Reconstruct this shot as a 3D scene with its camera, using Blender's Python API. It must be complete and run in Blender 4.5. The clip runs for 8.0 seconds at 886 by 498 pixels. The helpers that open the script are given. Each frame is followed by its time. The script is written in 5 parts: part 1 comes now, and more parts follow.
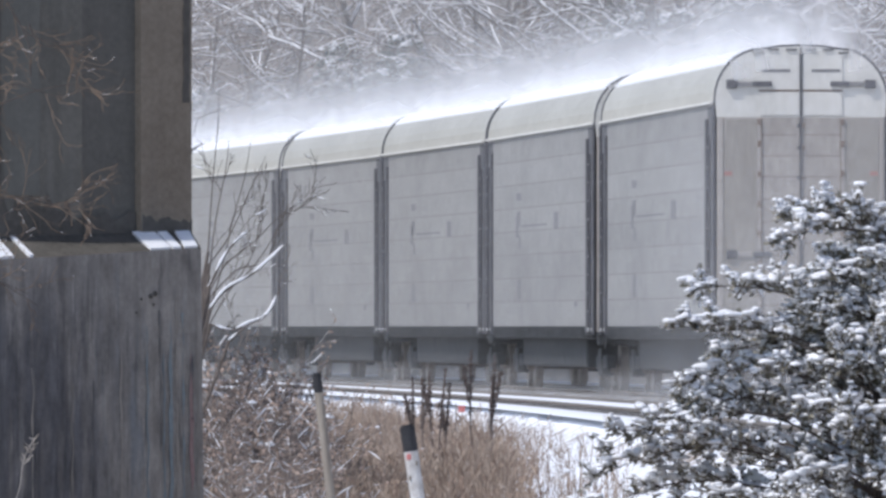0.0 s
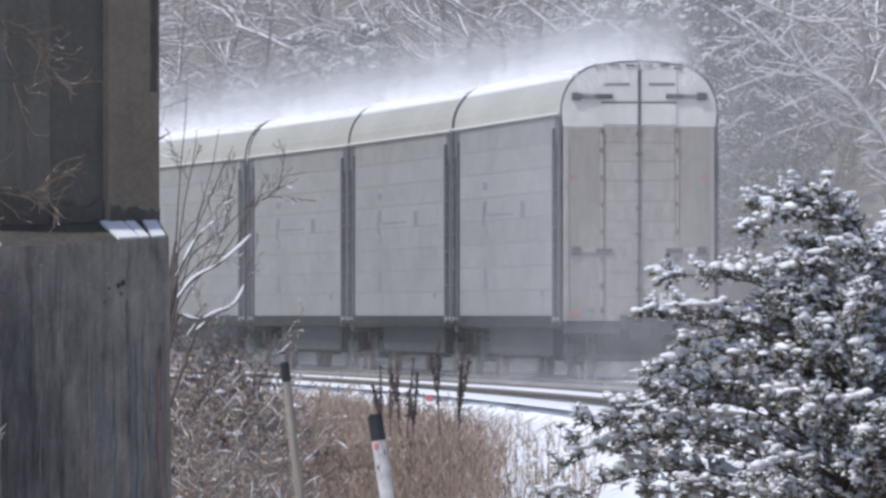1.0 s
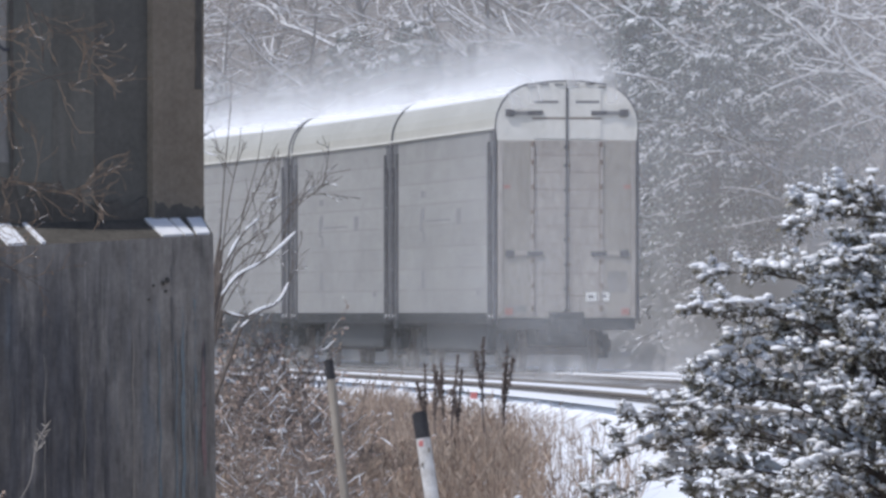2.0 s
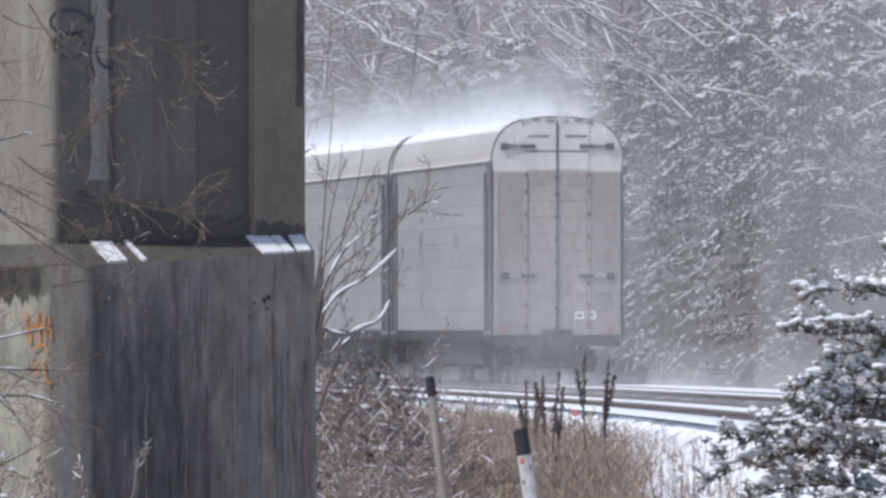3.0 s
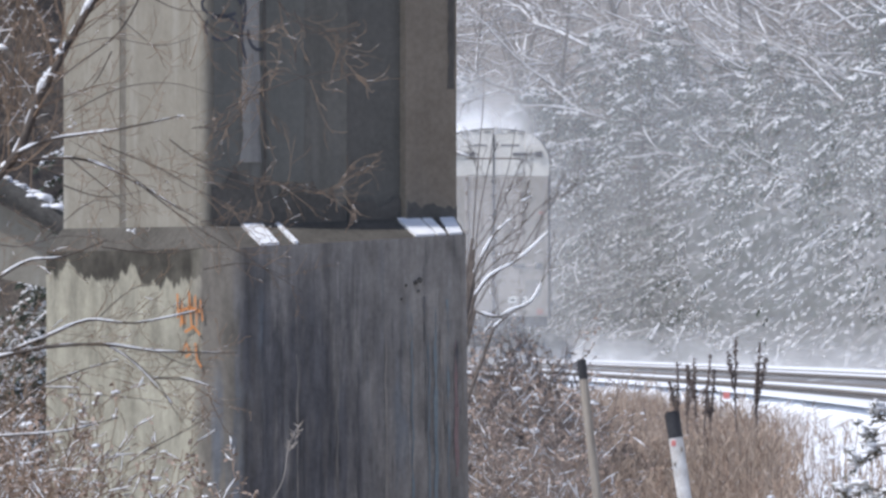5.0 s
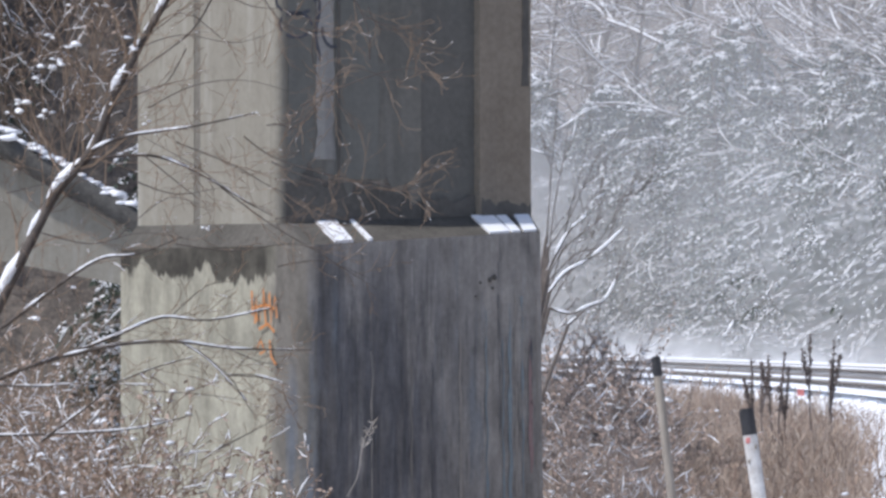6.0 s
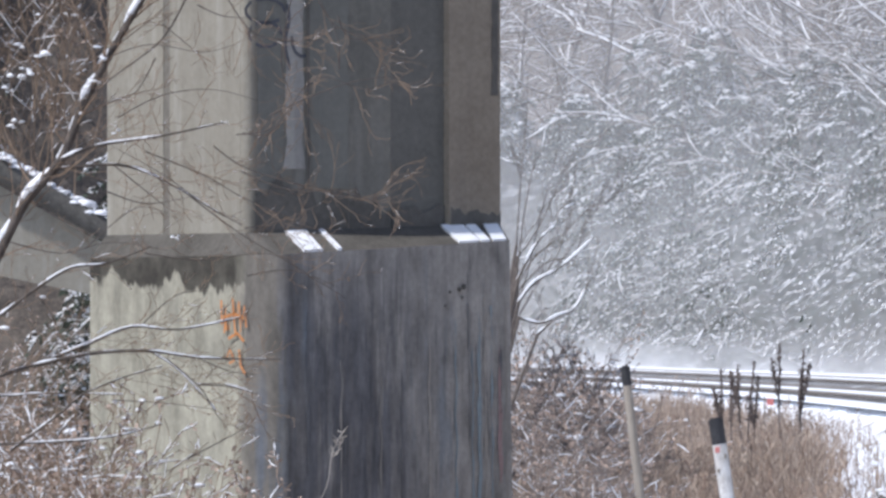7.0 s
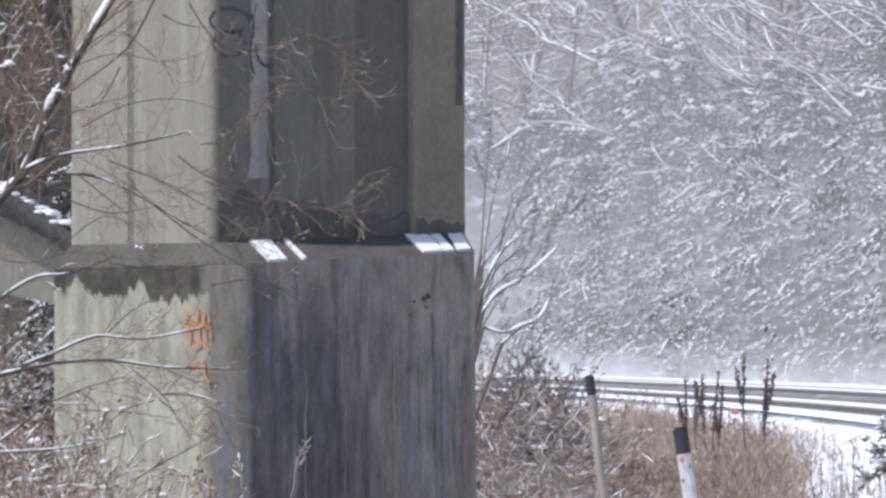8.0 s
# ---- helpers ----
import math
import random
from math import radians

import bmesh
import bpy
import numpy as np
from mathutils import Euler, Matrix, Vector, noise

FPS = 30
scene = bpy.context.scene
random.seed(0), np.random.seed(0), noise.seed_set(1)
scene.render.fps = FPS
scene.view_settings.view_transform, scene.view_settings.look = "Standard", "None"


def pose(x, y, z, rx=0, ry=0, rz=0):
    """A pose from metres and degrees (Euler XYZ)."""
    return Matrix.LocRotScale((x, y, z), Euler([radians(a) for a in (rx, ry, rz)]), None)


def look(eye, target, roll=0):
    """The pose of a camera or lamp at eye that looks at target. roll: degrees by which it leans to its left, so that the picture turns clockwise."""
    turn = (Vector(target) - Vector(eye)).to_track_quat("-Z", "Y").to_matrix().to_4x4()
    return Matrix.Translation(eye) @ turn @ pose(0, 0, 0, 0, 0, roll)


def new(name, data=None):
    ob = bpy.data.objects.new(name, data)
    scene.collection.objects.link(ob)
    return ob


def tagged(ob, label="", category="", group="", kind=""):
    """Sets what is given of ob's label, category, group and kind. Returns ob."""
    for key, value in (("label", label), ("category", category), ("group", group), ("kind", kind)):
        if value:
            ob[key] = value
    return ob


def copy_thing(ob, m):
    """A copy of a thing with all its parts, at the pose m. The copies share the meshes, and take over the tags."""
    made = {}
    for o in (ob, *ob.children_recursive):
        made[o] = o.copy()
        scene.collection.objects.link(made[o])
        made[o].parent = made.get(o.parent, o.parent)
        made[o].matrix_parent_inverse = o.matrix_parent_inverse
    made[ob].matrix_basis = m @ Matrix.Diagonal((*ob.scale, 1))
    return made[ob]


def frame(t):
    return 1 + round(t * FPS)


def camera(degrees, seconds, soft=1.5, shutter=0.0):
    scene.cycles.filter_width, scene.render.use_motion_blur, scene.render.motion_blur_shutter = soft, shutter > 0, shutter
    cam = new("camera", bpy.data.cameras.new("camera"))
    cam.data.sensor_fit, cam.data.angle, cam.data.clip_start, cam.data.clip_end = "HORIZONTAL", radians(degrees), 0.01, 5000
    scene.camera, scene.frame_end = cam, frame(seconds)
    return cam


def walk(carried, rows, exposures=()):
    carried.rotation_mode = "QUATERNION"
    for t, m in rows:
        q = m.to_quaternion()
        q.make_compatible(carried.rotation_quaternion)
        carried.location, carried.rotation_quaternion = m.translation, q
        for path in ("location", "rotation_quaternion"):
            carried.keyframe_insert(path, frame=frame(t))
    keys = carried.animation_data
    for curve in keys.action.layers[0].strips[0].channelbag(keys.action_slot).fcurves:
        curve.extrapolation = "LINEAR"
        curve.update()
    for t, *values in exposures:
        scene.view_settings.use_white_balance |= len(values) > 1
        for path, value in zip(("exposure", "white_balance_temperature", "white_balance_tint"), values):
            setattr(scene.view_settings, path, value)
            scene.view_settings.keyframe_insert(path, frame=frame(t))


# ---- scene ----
ARC = 28800.0   # sight-line ticks to the radian
EYE = 1.2       # eye above the rail heads
cam = camera(2 * math.degrees(math.atan(784 / ARC)), 8.0, soft=2.9)


def aim(t, pan, tilt):
    return t, pose(0, 0, EYE, 90 + math.degrees(tilt / ARC), 0, math.degrees(pan / ARC))


walk(cam, [aim(*r) for r in (
    (0.0, 0, 137), (0.3, -100, 140), (0.5, -162, 137), (0.6, -186, 133), (0.8, -130, 124), (1.0, -57, 118), (1.2, -39, 128),
    (2.3, 70, 108), (2.5, 110, 107), (3.0, 200.6, 144), (3.5, 269.5, 150), (4.0, 323, 139), (4.5, 367.5, 130),
    (5.0, 468.6, 113), (5.2, 507, 107.5), (6.3, 608, 108.5), (6.5, 589, 116), (7.0, 546, 124.5), (7.5, 556.5, 128.3),
    (8.0, 483, 141.5))],
    exposures=[(t, e, 6420, 12) for t, e in ((0.0, -0.06), (1.0, -0.20), (2.5, -0.21), (3.0, -0.16), (4.0, -0.03), (5.0, 0.08), (6.3, 0.21), (8.0, 0.26))])

# ---- light ----
world = bpy.data.worlds.new("winter_sky")
scene.world = world
world.use_nodes = True
wn = world.node_tree
sky = wn.nodes.new("ShaderNodeTexSky")
sky.sky_type, sky.sun_disc = "NISHITA", False
SUN_TO = Vector((-0.50, -0.29, 0.81)).normalized()
sky.sun_elevation = math.asin(SUN_TO.z)
sky.sun_rotation = math.atan2(SUN_TO.x, SUN_TO.y)
sky.air_density, sky.dust_density = 1.0, 1.0
wn.links.new(sky.outputs[0], wn.nodes["Background"].inputs[0])
wn.nodes["Background"].inputs[1].default_value = 0.15
sun = new("sun", bpy.data.lights.new("sun", "SUN"))
sun.data.energy, sun.data.angle, sun.data.color = 2.9, radians(1.5), (1.0, 0.97, 0.93)
sun.matrix_world = look(SUN_TO * 300, (0, 0, 0))

# ---- materials ----
def material(name, build):
    m = bpy.data.materials.new(name)
    m.use_nodes = True
    nt = m.node_tree
    bsdf = nt.nodes["Principled BSDF"]
    build(nt, bsdf)
    return m


def node(nt, kind, **values):
    n = nt.nodes.new(kind)
    for k, v in values.items():
        n.inputs[k.replace("_", " ")].default_value = v
    return n


def coords(nt, scale=(1, 1, 1), space="Object"):
    tc = nt.nodes.new("ShaderNodeTexCoord")
    mp = nt.nodes.new("ShaderNodeMapping")
    mp.inputs["Scale"].default_value = scale
    nt.links.new(tc.outputs[space], mp.inputs["Vector"])
    return mp.outputs[0]


def fuzz(nt, vec, scale, detail=5.0, rough=0.6):
    n = node(nt, "ShaderNodeTexNoise", Scale=scale, Detail=detail, Roughness=rough)
    nt.links.new(vec, n.inputs["Vector"])
    return n.outputs["Fac"]


def ramp(nt, fac, *stops):
    r = nt.nodes.new("ShaderNodeValToRGB")
    els = r.color_ramp.elements
    while len(els) < len(stops):
        els.new(0.5)
    for e, (pos, col) in zip(els, stops):
        e.position = pos
        e.color = (*col, 1) if len(col) == 3 else col
    nt.links.new(fac, r.inputs[0])
    return r.outputs[0]


def grey(v):
    return (v, v, v)


def blend(nt, fac, a, b, mode="MIX"):
    mx = nt.nodes.new("ShaderNodeMixRGB")
    mx.blend_type = mode
    for slot, v in zip((0, 1, 2), (fac, a, b)):
        if isinstance(v, (float, int)):
            mx.inputs[slot].default_value = v
        elif isinstance(v, tuple):
            mx.inputs[slot].default_value = (*v, 1)
        else:
            nt.links.new(v, mx.inputs[slot])
    return mx.outputs[0]


def relief(nt, bsdf, fac, strength=0.3, distance=0.02):
    b = node(nt, "ShaderNodeBump", Strength=strength, Distance=distance)
    nt.links.new(fac, b.inputs["Height"])
    nt.links.new(b.outputs[0], bsdf.inputs["Normal"])


def paint(name, dark, light, scale=3.0, rough=0.7, metal=0.0, stretch=(1, 1, 1), bump=0.2, vary=0.0, space="Object"):
    """Two tones mixed by grain at two scales, with fine relief; vary shifts the tone from object to object."""
    def build(nt, bsdf):
        v = coords(nt, stretch, space)
        big, fine = fuzz(nt, v, scale, 4), fuzz(nt, v, scale * 9, 6)
        mixed = blend(nt, 0.45, big, fine)
        col = ramp(nt, mixed, (0.36, dark), (0.64, light))
        if vary:
            oi = nt.nodes.new("ShaderNodeObjectInfo")
            tone = ramp(nt, oi.outputs["Random"], (0.0, grey(1 - vary)), (1.0, grey(1.0)))
            col = blend(nt, 1.0, col, tone, "MULTIPLY")
        nt.links.new(col, bsdf.inputs["Base Color"])
        bsdf.inputs["Roughness"].default_value = rough
        bsdf.inputs["Metallic"].default_value = metal
        relief(nt, bsdf, fine, bump)
    return material(name, build)


def snowed(name, dark, light, scale, low, high, patch=3.0):
    """A rough surface with snow lying where it faces the sky and where drifts gathered."""
    def build(nt, bsdf):
        v = coords(nt)
        base = ramp(nt, blend(nt, 0.5, fuzz(nt, v, scale), fuzz(nt, v, scale * 8)), (0.35, dark), (0.65, light))
        geo = nt.nodes.new("ShaderNodeNewGeometry")
        sep = nt.nodes.new("ShaderNodeSeparateXYZ")
        nt.links.new(geo.outputs["Normal"], sep.inputs[0])
        up = nt.nodes.new("ShaderNodeMath")
        up.operation = "MULTIPLY_ADD"
        nt.links.new(fuzz(nt, v, patch), up.inputs[0])
        up.inputs[1].default_value = 1.1
        nt.links.new(sep.outputs["Z"], up.inputs[2])
        lies = nt.nodes.new("ShaderNodeMapRange")
        lies.inputs["From Min"].default_value, lies.inputs["From Max"].default_value = low, high
        nt.links.new(up.outputs[0], lies.inputs["Value"])
        col = blend(nt, lies.outputs[0], base, (0.86, 0.89, 0.94))
        nt.links.new(col, bsdf.inputs["Base Color"])
        bsdf.inputs["Roughness"].default_value = 0.85
        relief(nt, bsdf, fuzz(nt, v, scale * 6), 0.4)
    return material(name, build)


def powder(name, density, long_axis=(0.05, 1, 1), fall=(0.0, 1.0), noise_scale=1.0, side=0.12, cut=(0.3, 0.75), least=0.15):
    """Airborne powder snow: thin veils, densest low down and fading out at the rims."""
    m = bpy.data.materials.new(name)
    m.use_nodes = True
    nt = m.node_tree
    nt.nodes.remove(nt.nodes["Principled BSDF"])
    out = nt.nodes["Material Output"]
    tc = nt.nodes.new("ShaderNodeTexCoord")
    sep = nt.nodes.new("ShaderNodeSeparateXYZ")
    nt.links.new(tc.outputs["UV"], sep.inputs[0])
    up = ramp(nt, sep.outputs["Y"], *fall)
    ends = ramp(nt, sep.outputs["X"], (0.0, grey(0)), (side, grey(1)), (1 - side, grey(1)), (1.0, grey(0)))
    puffs = ramp(nt, fuzz(nt, coords(nt, long_axis), noise_scale, 4, 0.55), (cut[0], grey(least)), (cut[1], grey(1)))
    a = blend(nt, 1.0, blend(nt, 1.0, up, ends, "MULTIPLY"), puffs, "MULTIPLY")
    a = blend(nt, 1.0, a, grey(density), "MULTIPLY")
    clear = nt.nodes.new("ShaderNodeBsdfTransparent")
    lit = node(nt, "ShaderNodeBsdfDiffuse", Color=(0.95, 0.96, 0.98, 1))
    back = node(nt, "ShaderNodeBsdfTranslucent", Color=(0.95, 0.96, 0.98, 1))
    both = nt.nodes.new("ShaderNodeMixShader")
    both.inputs[0].default_value = 0.5
    nt.links.new(lit.outputs[0], both.inputs[1])
    nt.links.new(back.outputs[0], both.inputs[2])
    mx = nt.nodes.new("ShaderNodeMixShader")
    nt.links.new(a, mx.inputs[0])
    nt.links.new(clear.outputs[0], mx.inputs[1])
    nt.links.new(both.outputs[0], mx.inputs[2])
    nt.links.new(mx.outputs[0], out.inputs["Surface"])
    return m


def plain_snow(nt, bsdf):
    v = coords(nt)
    col = ramp(nt, fuzz(nt, v, 6.0), (0.3, (0.80, 0.83, 0.88)), (0.7, (0.93, 0.94, 0.96)))
    nt.links.new(col, bsdf.inputs["Base Color"])
    bsdf.inputs["Roughness"].default_value = 0.75
    bsdf.inputs["Subsurface Weight"].default_value = 0.0
    relief(nt, bsdf, fuzz(nt, v, 40.0), 0.4)


SNOW = material("fresh_snow", plain_snow)
BALLAST = snowed("snowy_ballast", (0.10, 0.10, 0.10), (0.30, 0.29, 0.29), 3.0, 1.58, 1.9, 0.35)
GROUND = snowed("snowy_dead_grass", (0.11, 0.08, 0.05), (0.30, 0.22, 0.15), 5.0, 1.56, 1.74, 0.8)
BANK = snowed("patchy_snow_on_grass", (0.15, 0.11, 0.08), (0.34, 0.26, 0.19), 6.0, 1.26, 1.42, 1.6)
HILL = snowed("snowy_forest_floor", (0.10, 0.088, 0.08), (0.24, 0.215, 0.20), 4.0, 1.58, 1.95, 1.4)
RAIL = paint("worn_rail_steel", (0.17, 0.14, 0.125), (0.33, 0.28, 0.255), 4.0, 0.5, 0.3)
TIE = snowed("snowy_tie_timber", (0.06, 0.05, 0.04), (0.13, 0.11, 0.09), 6.0, 1.5, 1.8, 2.0)
BARK = paint("grey_brown_bark", (0.055, 0.045, 0.040), (0.16, 0.135, 0.12), 12.0, 0.9, bump=0.5)
TWIG = paint("tan_twig_bark", (0.14, 0.095, 0.065), (0.34, 0.25, 0.18), 20.0, 0.85)
GREY_TWIG = paint("grey_twig_bark", (0.11, 0.09, 0.078), (0.28, 0.23, 0.20), 20.0, 0.85)


# ---- builders ----
def part(name, bm, mat, parent=None, label=""):
    me = bpy.data.meshes.new(name)
    bm.to_mesh(me)
    bm.free()
    me.materials.append(mat)
    ob = new(name, me)
    ob.parent = parent
    if label:
        tagged(ob, label)
    return ob


def mesh_part(name, verts, faces, mat, parent=None, label="", smooth=False):
    me = bpy.data.meshes.new(name)
    me.from_pydata(verts, [], faces)
    me.materials.append(mat)
    if smooth:
        me.polygons.foreach_set("use_smooth", [True] * len(me.polygons))
    me.update()
    ob = new(name, me)
    ob.parent = parent
    if label:
        tagged(ob, label)
    return ob


def thing(name, label, category, m=None, group="", kind=""):
    ob = new(name)
    ob.empty_display_size = 0.2
    if m is not None:
        ob.matrix_basis = m
    return tagged(ob, label, category, group, kind)


def box(bm, x0, x1, y0, y1, z0, z1, bevel=0.0):
    made = bmesh.ops.create_cube(bm, size=1.0)["verts"]
    bmesh.ops.scale(bm, vec=(x1 - x0, y1 - y0, z1 - z0), verts=made)
    bmesh.ops.translate(bm, vec=((x0 + x1) / 2, (y0 + y1) / 2, (z0 + z1) / 2), verts=made)
    if bevel:
        edges = list({e for v in made for e in v.link_edges})
        bmesh.ops.bevel(bm, geom=edges, offset=bevel, segments=2, affect="EDGES", profile=0.6)
    return bm


def boxed(*args, **kw):
    return box(bmesh.new(), *args, **kw)


def rod(bm, p, q, r, sides=10, r2=None):
    p, q = Vector(p), Vector(q)
    m = Matrix.Translation((p + q) / 2) @ (q - p).to_track_quat("Z", "Y").to_matrix().to_4x4()
    bmesh.ops.create_cone(bm, cap_ends=True, segments=sides, radius1=r, radius2=r if r2 is None else r2, depth=(q - p).length, matrix=m)
    return bm


def tubes(paths, sides=4):
    """Vertices and faces of tapered tubes; a path is a list of (point, radius)."""
    verts, faces = [], []
    ring = [(math.cos(2 * math.pi * (k + 0.5) / sides), math.sin(2 * math.pi * (k + 0.5) / sides)) for k in range(sides)]
    for path in paths:
        base = len(verts)
        n = len(path)
        for i, (p, r) in enumerate(path):
            a = path[max(i - 1, 0)][0]
            b = path[min(i + 1, n - 1)][0]
            d = (b - a).normalized()
            s = d.cross(Vector((0, 0, 1)))
            s = s.normalized() if s.length > 0.05 else Vector((1, 0, 0))
            t = s.cross(d)
            for c, q in ring:
                verts.append(p + s * (c * r) + t * (q * r))
        for i in range(n - 1):
            for k in range(sides):
                k2 = (k + 1) % sides
                o = base + i * sides
                faces.append((o + k, o + k2, o + sides + k2, o + sides + k))
    return verts, faces


def grow(paths, p, d, length, r, level, rng, spec):
    """A limb with its side shoots. spec, level by level: (steps, wander, lift, shoots, shoot length, spread)."""
    steps, wander, lift, shoots, share, spread = spec[level]
    path, d = [(p.copy(), r)], d.normalized()
    for i in range(steps):
        jolt = Vector((rng.gauss(0, 1), rng.gauss(0, 1), rng.gauss(0, 1))) * wander
        d = (d + jolt + Vector((0, 0, lift))).normalized()
        p = p + d * (length / steps)
        path.append((p.copy(), r * (1 - 0.75 * (i + 1) / steps)))
    paths.append((level, path))
    if level + 1 < len(spec):
        for k in range(shoots):
            f = 0.18 + 0.8 * (k + rng.random()) / shoots
            i = min(int(f * steps), steps - 1)
            w = f * steps - i
            q = path[i][0].lerp(path[i + 1][0], w)
            along = (path[i + 1][0] - path[i][0]).normalized()
            away = Vector((rng.gauss(0, 1), rng.gauss(0, 1), rng.gauss(0, 0.7)))
            away = (away - along * away.dot(along)).normalized()
            sd = along * math.cos(spread) + away * math.sin(spread)
            grow(paths, q, sd, length * share * (1.15 - 0.6 * f) * rng.uniform(0.7, 1.2), r * (1 - 0.7 * f) * 0.6, level + 1, rng, spec)
    return paths


def thick(path, least):
    return [(p, max(r, least)) for p, r in path]


def snow_on(paths, rng, keep=0.6, swell=0.9, least=0.012, flat=0.75):
    """Snow lying along the upper side of limbs, with gaps; steep limbs hold none."""
    out = []
    for path in paths:
        run = []
        for i in range(len(path) - 1):
            d = (path[i + 1][0] - path[i][0]).normalized()
            if abs(d.z) < flat and rng.random() < keep:
                if not run:
                    run = [path[i]]
                run.append(path[i + 1])
            elif run:
                out.append(run)
                run = []
        if run:
            out.append(run)
    lifted = []
    for run in out:
        n = len(run) - 1
        along = (run[-1][0] - run[0][0]).normalized()
        side = (Vector((0, 0, 1)) - along * along.z).normalized()
        lifted.append([(p + side * (max(r, least) * 0.75), max(r * swell, least) * rng.uniform(0.7, 1.15) * (0.35 if i in (0, n) else 1)) for i, (p, r) in enumerate(run)])
    return lifted


def at(bearing, rise, dist):
    """The point on a sight line from the camera's stand, in ticks to the right and up."""
    return Vector((bearing * dist / ARC, dist, EYE + rise * dist / ARC))


def track_x(y):
    """The line of the far track's middle: a wide left-hand curve."""
    s = y - 272.0
    ease = 5.85e-7 * s * (115.0 - s) ** 2 if 0 < s < 115 else 0.0     # where the curve is laid a little tighter
    return 6.03 - 0.0545 * s - 0.00018 * s * s - ease


def track_turn(y):
    return math.atan(0.0545 + 0.00036 * (y - 272.0))


# ---- ground and tracks ----
def height(off, y):
    """Ground level by the offset from the far track's middle."""
    n = noise.noise(Vector((off * 0.13, y * 0.05, 0)))
    if off < -7.6:
        z = -0.80 + 0.18 * n
        if off < -30:
            z += 0.02 * min(-30 - off, 200)
    elif off < -6.3:
        z = -0.80 + (off + 7.6) / 1.3 * 0.45
    elif off < 2.3:
        z = -0.35
    elif off < 4.0:
        z = -0.35 - (off - 2.3) / 1.7 * 0.5
    elif off < 6.0:
        z = -0.85
    else:
        z = -0.85 + min((off - 6.0) * 0.42 + max(0, off - 15) * 0.75, 42) + 0.4 * n * min((off - 6) / 4, 1)
    return z


def build_ground():
    offs = [-2600, -1200, -500, -200, -100, -60, -40, -30] + [-26 + 1.5 * i for i in range(12)] + [-7.6, -7.0, -6.3, -4, -1, 2.3, 3.0, 4.0, 5.0, 6.0]
    offs += [7 + 1.5 * i for i in range(20)] + [40, 50, 60, 75, 100, 200, 600, 1500, 2600]
    ys = [-2600, -1000, -300, -100, -40] + [2.5 * i for i in range(0, 216)] + [560, 600, 700, 900, 1300, 2600]
    verts = []
    for y in ys:
        yy = min(max(y, 0), 560)
        for o in offs:
            far = min(max(0, y - 480) * 0.13, 45) * min(1, max(0, (o - 7) / 4))
            verts.append((track_x(yy) + o, y, height(o, yy) + far))
    w = len(offs)
    faces = [(j * w + i, j * w + i + 1, (j + 1) * w + i + 1, (j + 1) * w + i) for j in range(len(ys) - 1) for i in range(w - 1)]
    g = mesh_part("ground", verts, faces, GROUND, smooth=True)
    g.data.materials.append(HILL)
    for k, poly in enumerate(g.data.polygons):
        if offs[k % (w - 1)] >= 5.0:
            poly.material_index = 1
    return tagged(g, "frozen ground of dead grass under thin snow", "ground", kind="structure")


def swept(profile, ys, off, closed=True):
    """A profile of (across, up) drawn along the track's line."""
    verts, faces, n = [], [], len(profile)
    for y in ys:
        a = track_turn(y)
        for px, pz in profile:
            verts.append((track_x(y) + (off + px) * math.cos(a), y + (off + px) * math.sin(a), pz))
    for j in range(len(ys) - 1):
        for i in range(n if closed else n - 1):
            i2 = (i + 1) % n
            faces.append((j * n + i, j * n + i2, (j + 1) * n + i2, (j + 1) * n + i))
    if closed:
        faces.append(tuple(range(n - 1, -1, -1)))
        faces.append(tuple((len(ys) - 1) * n + i for i in range(n)))
    return verts, faces


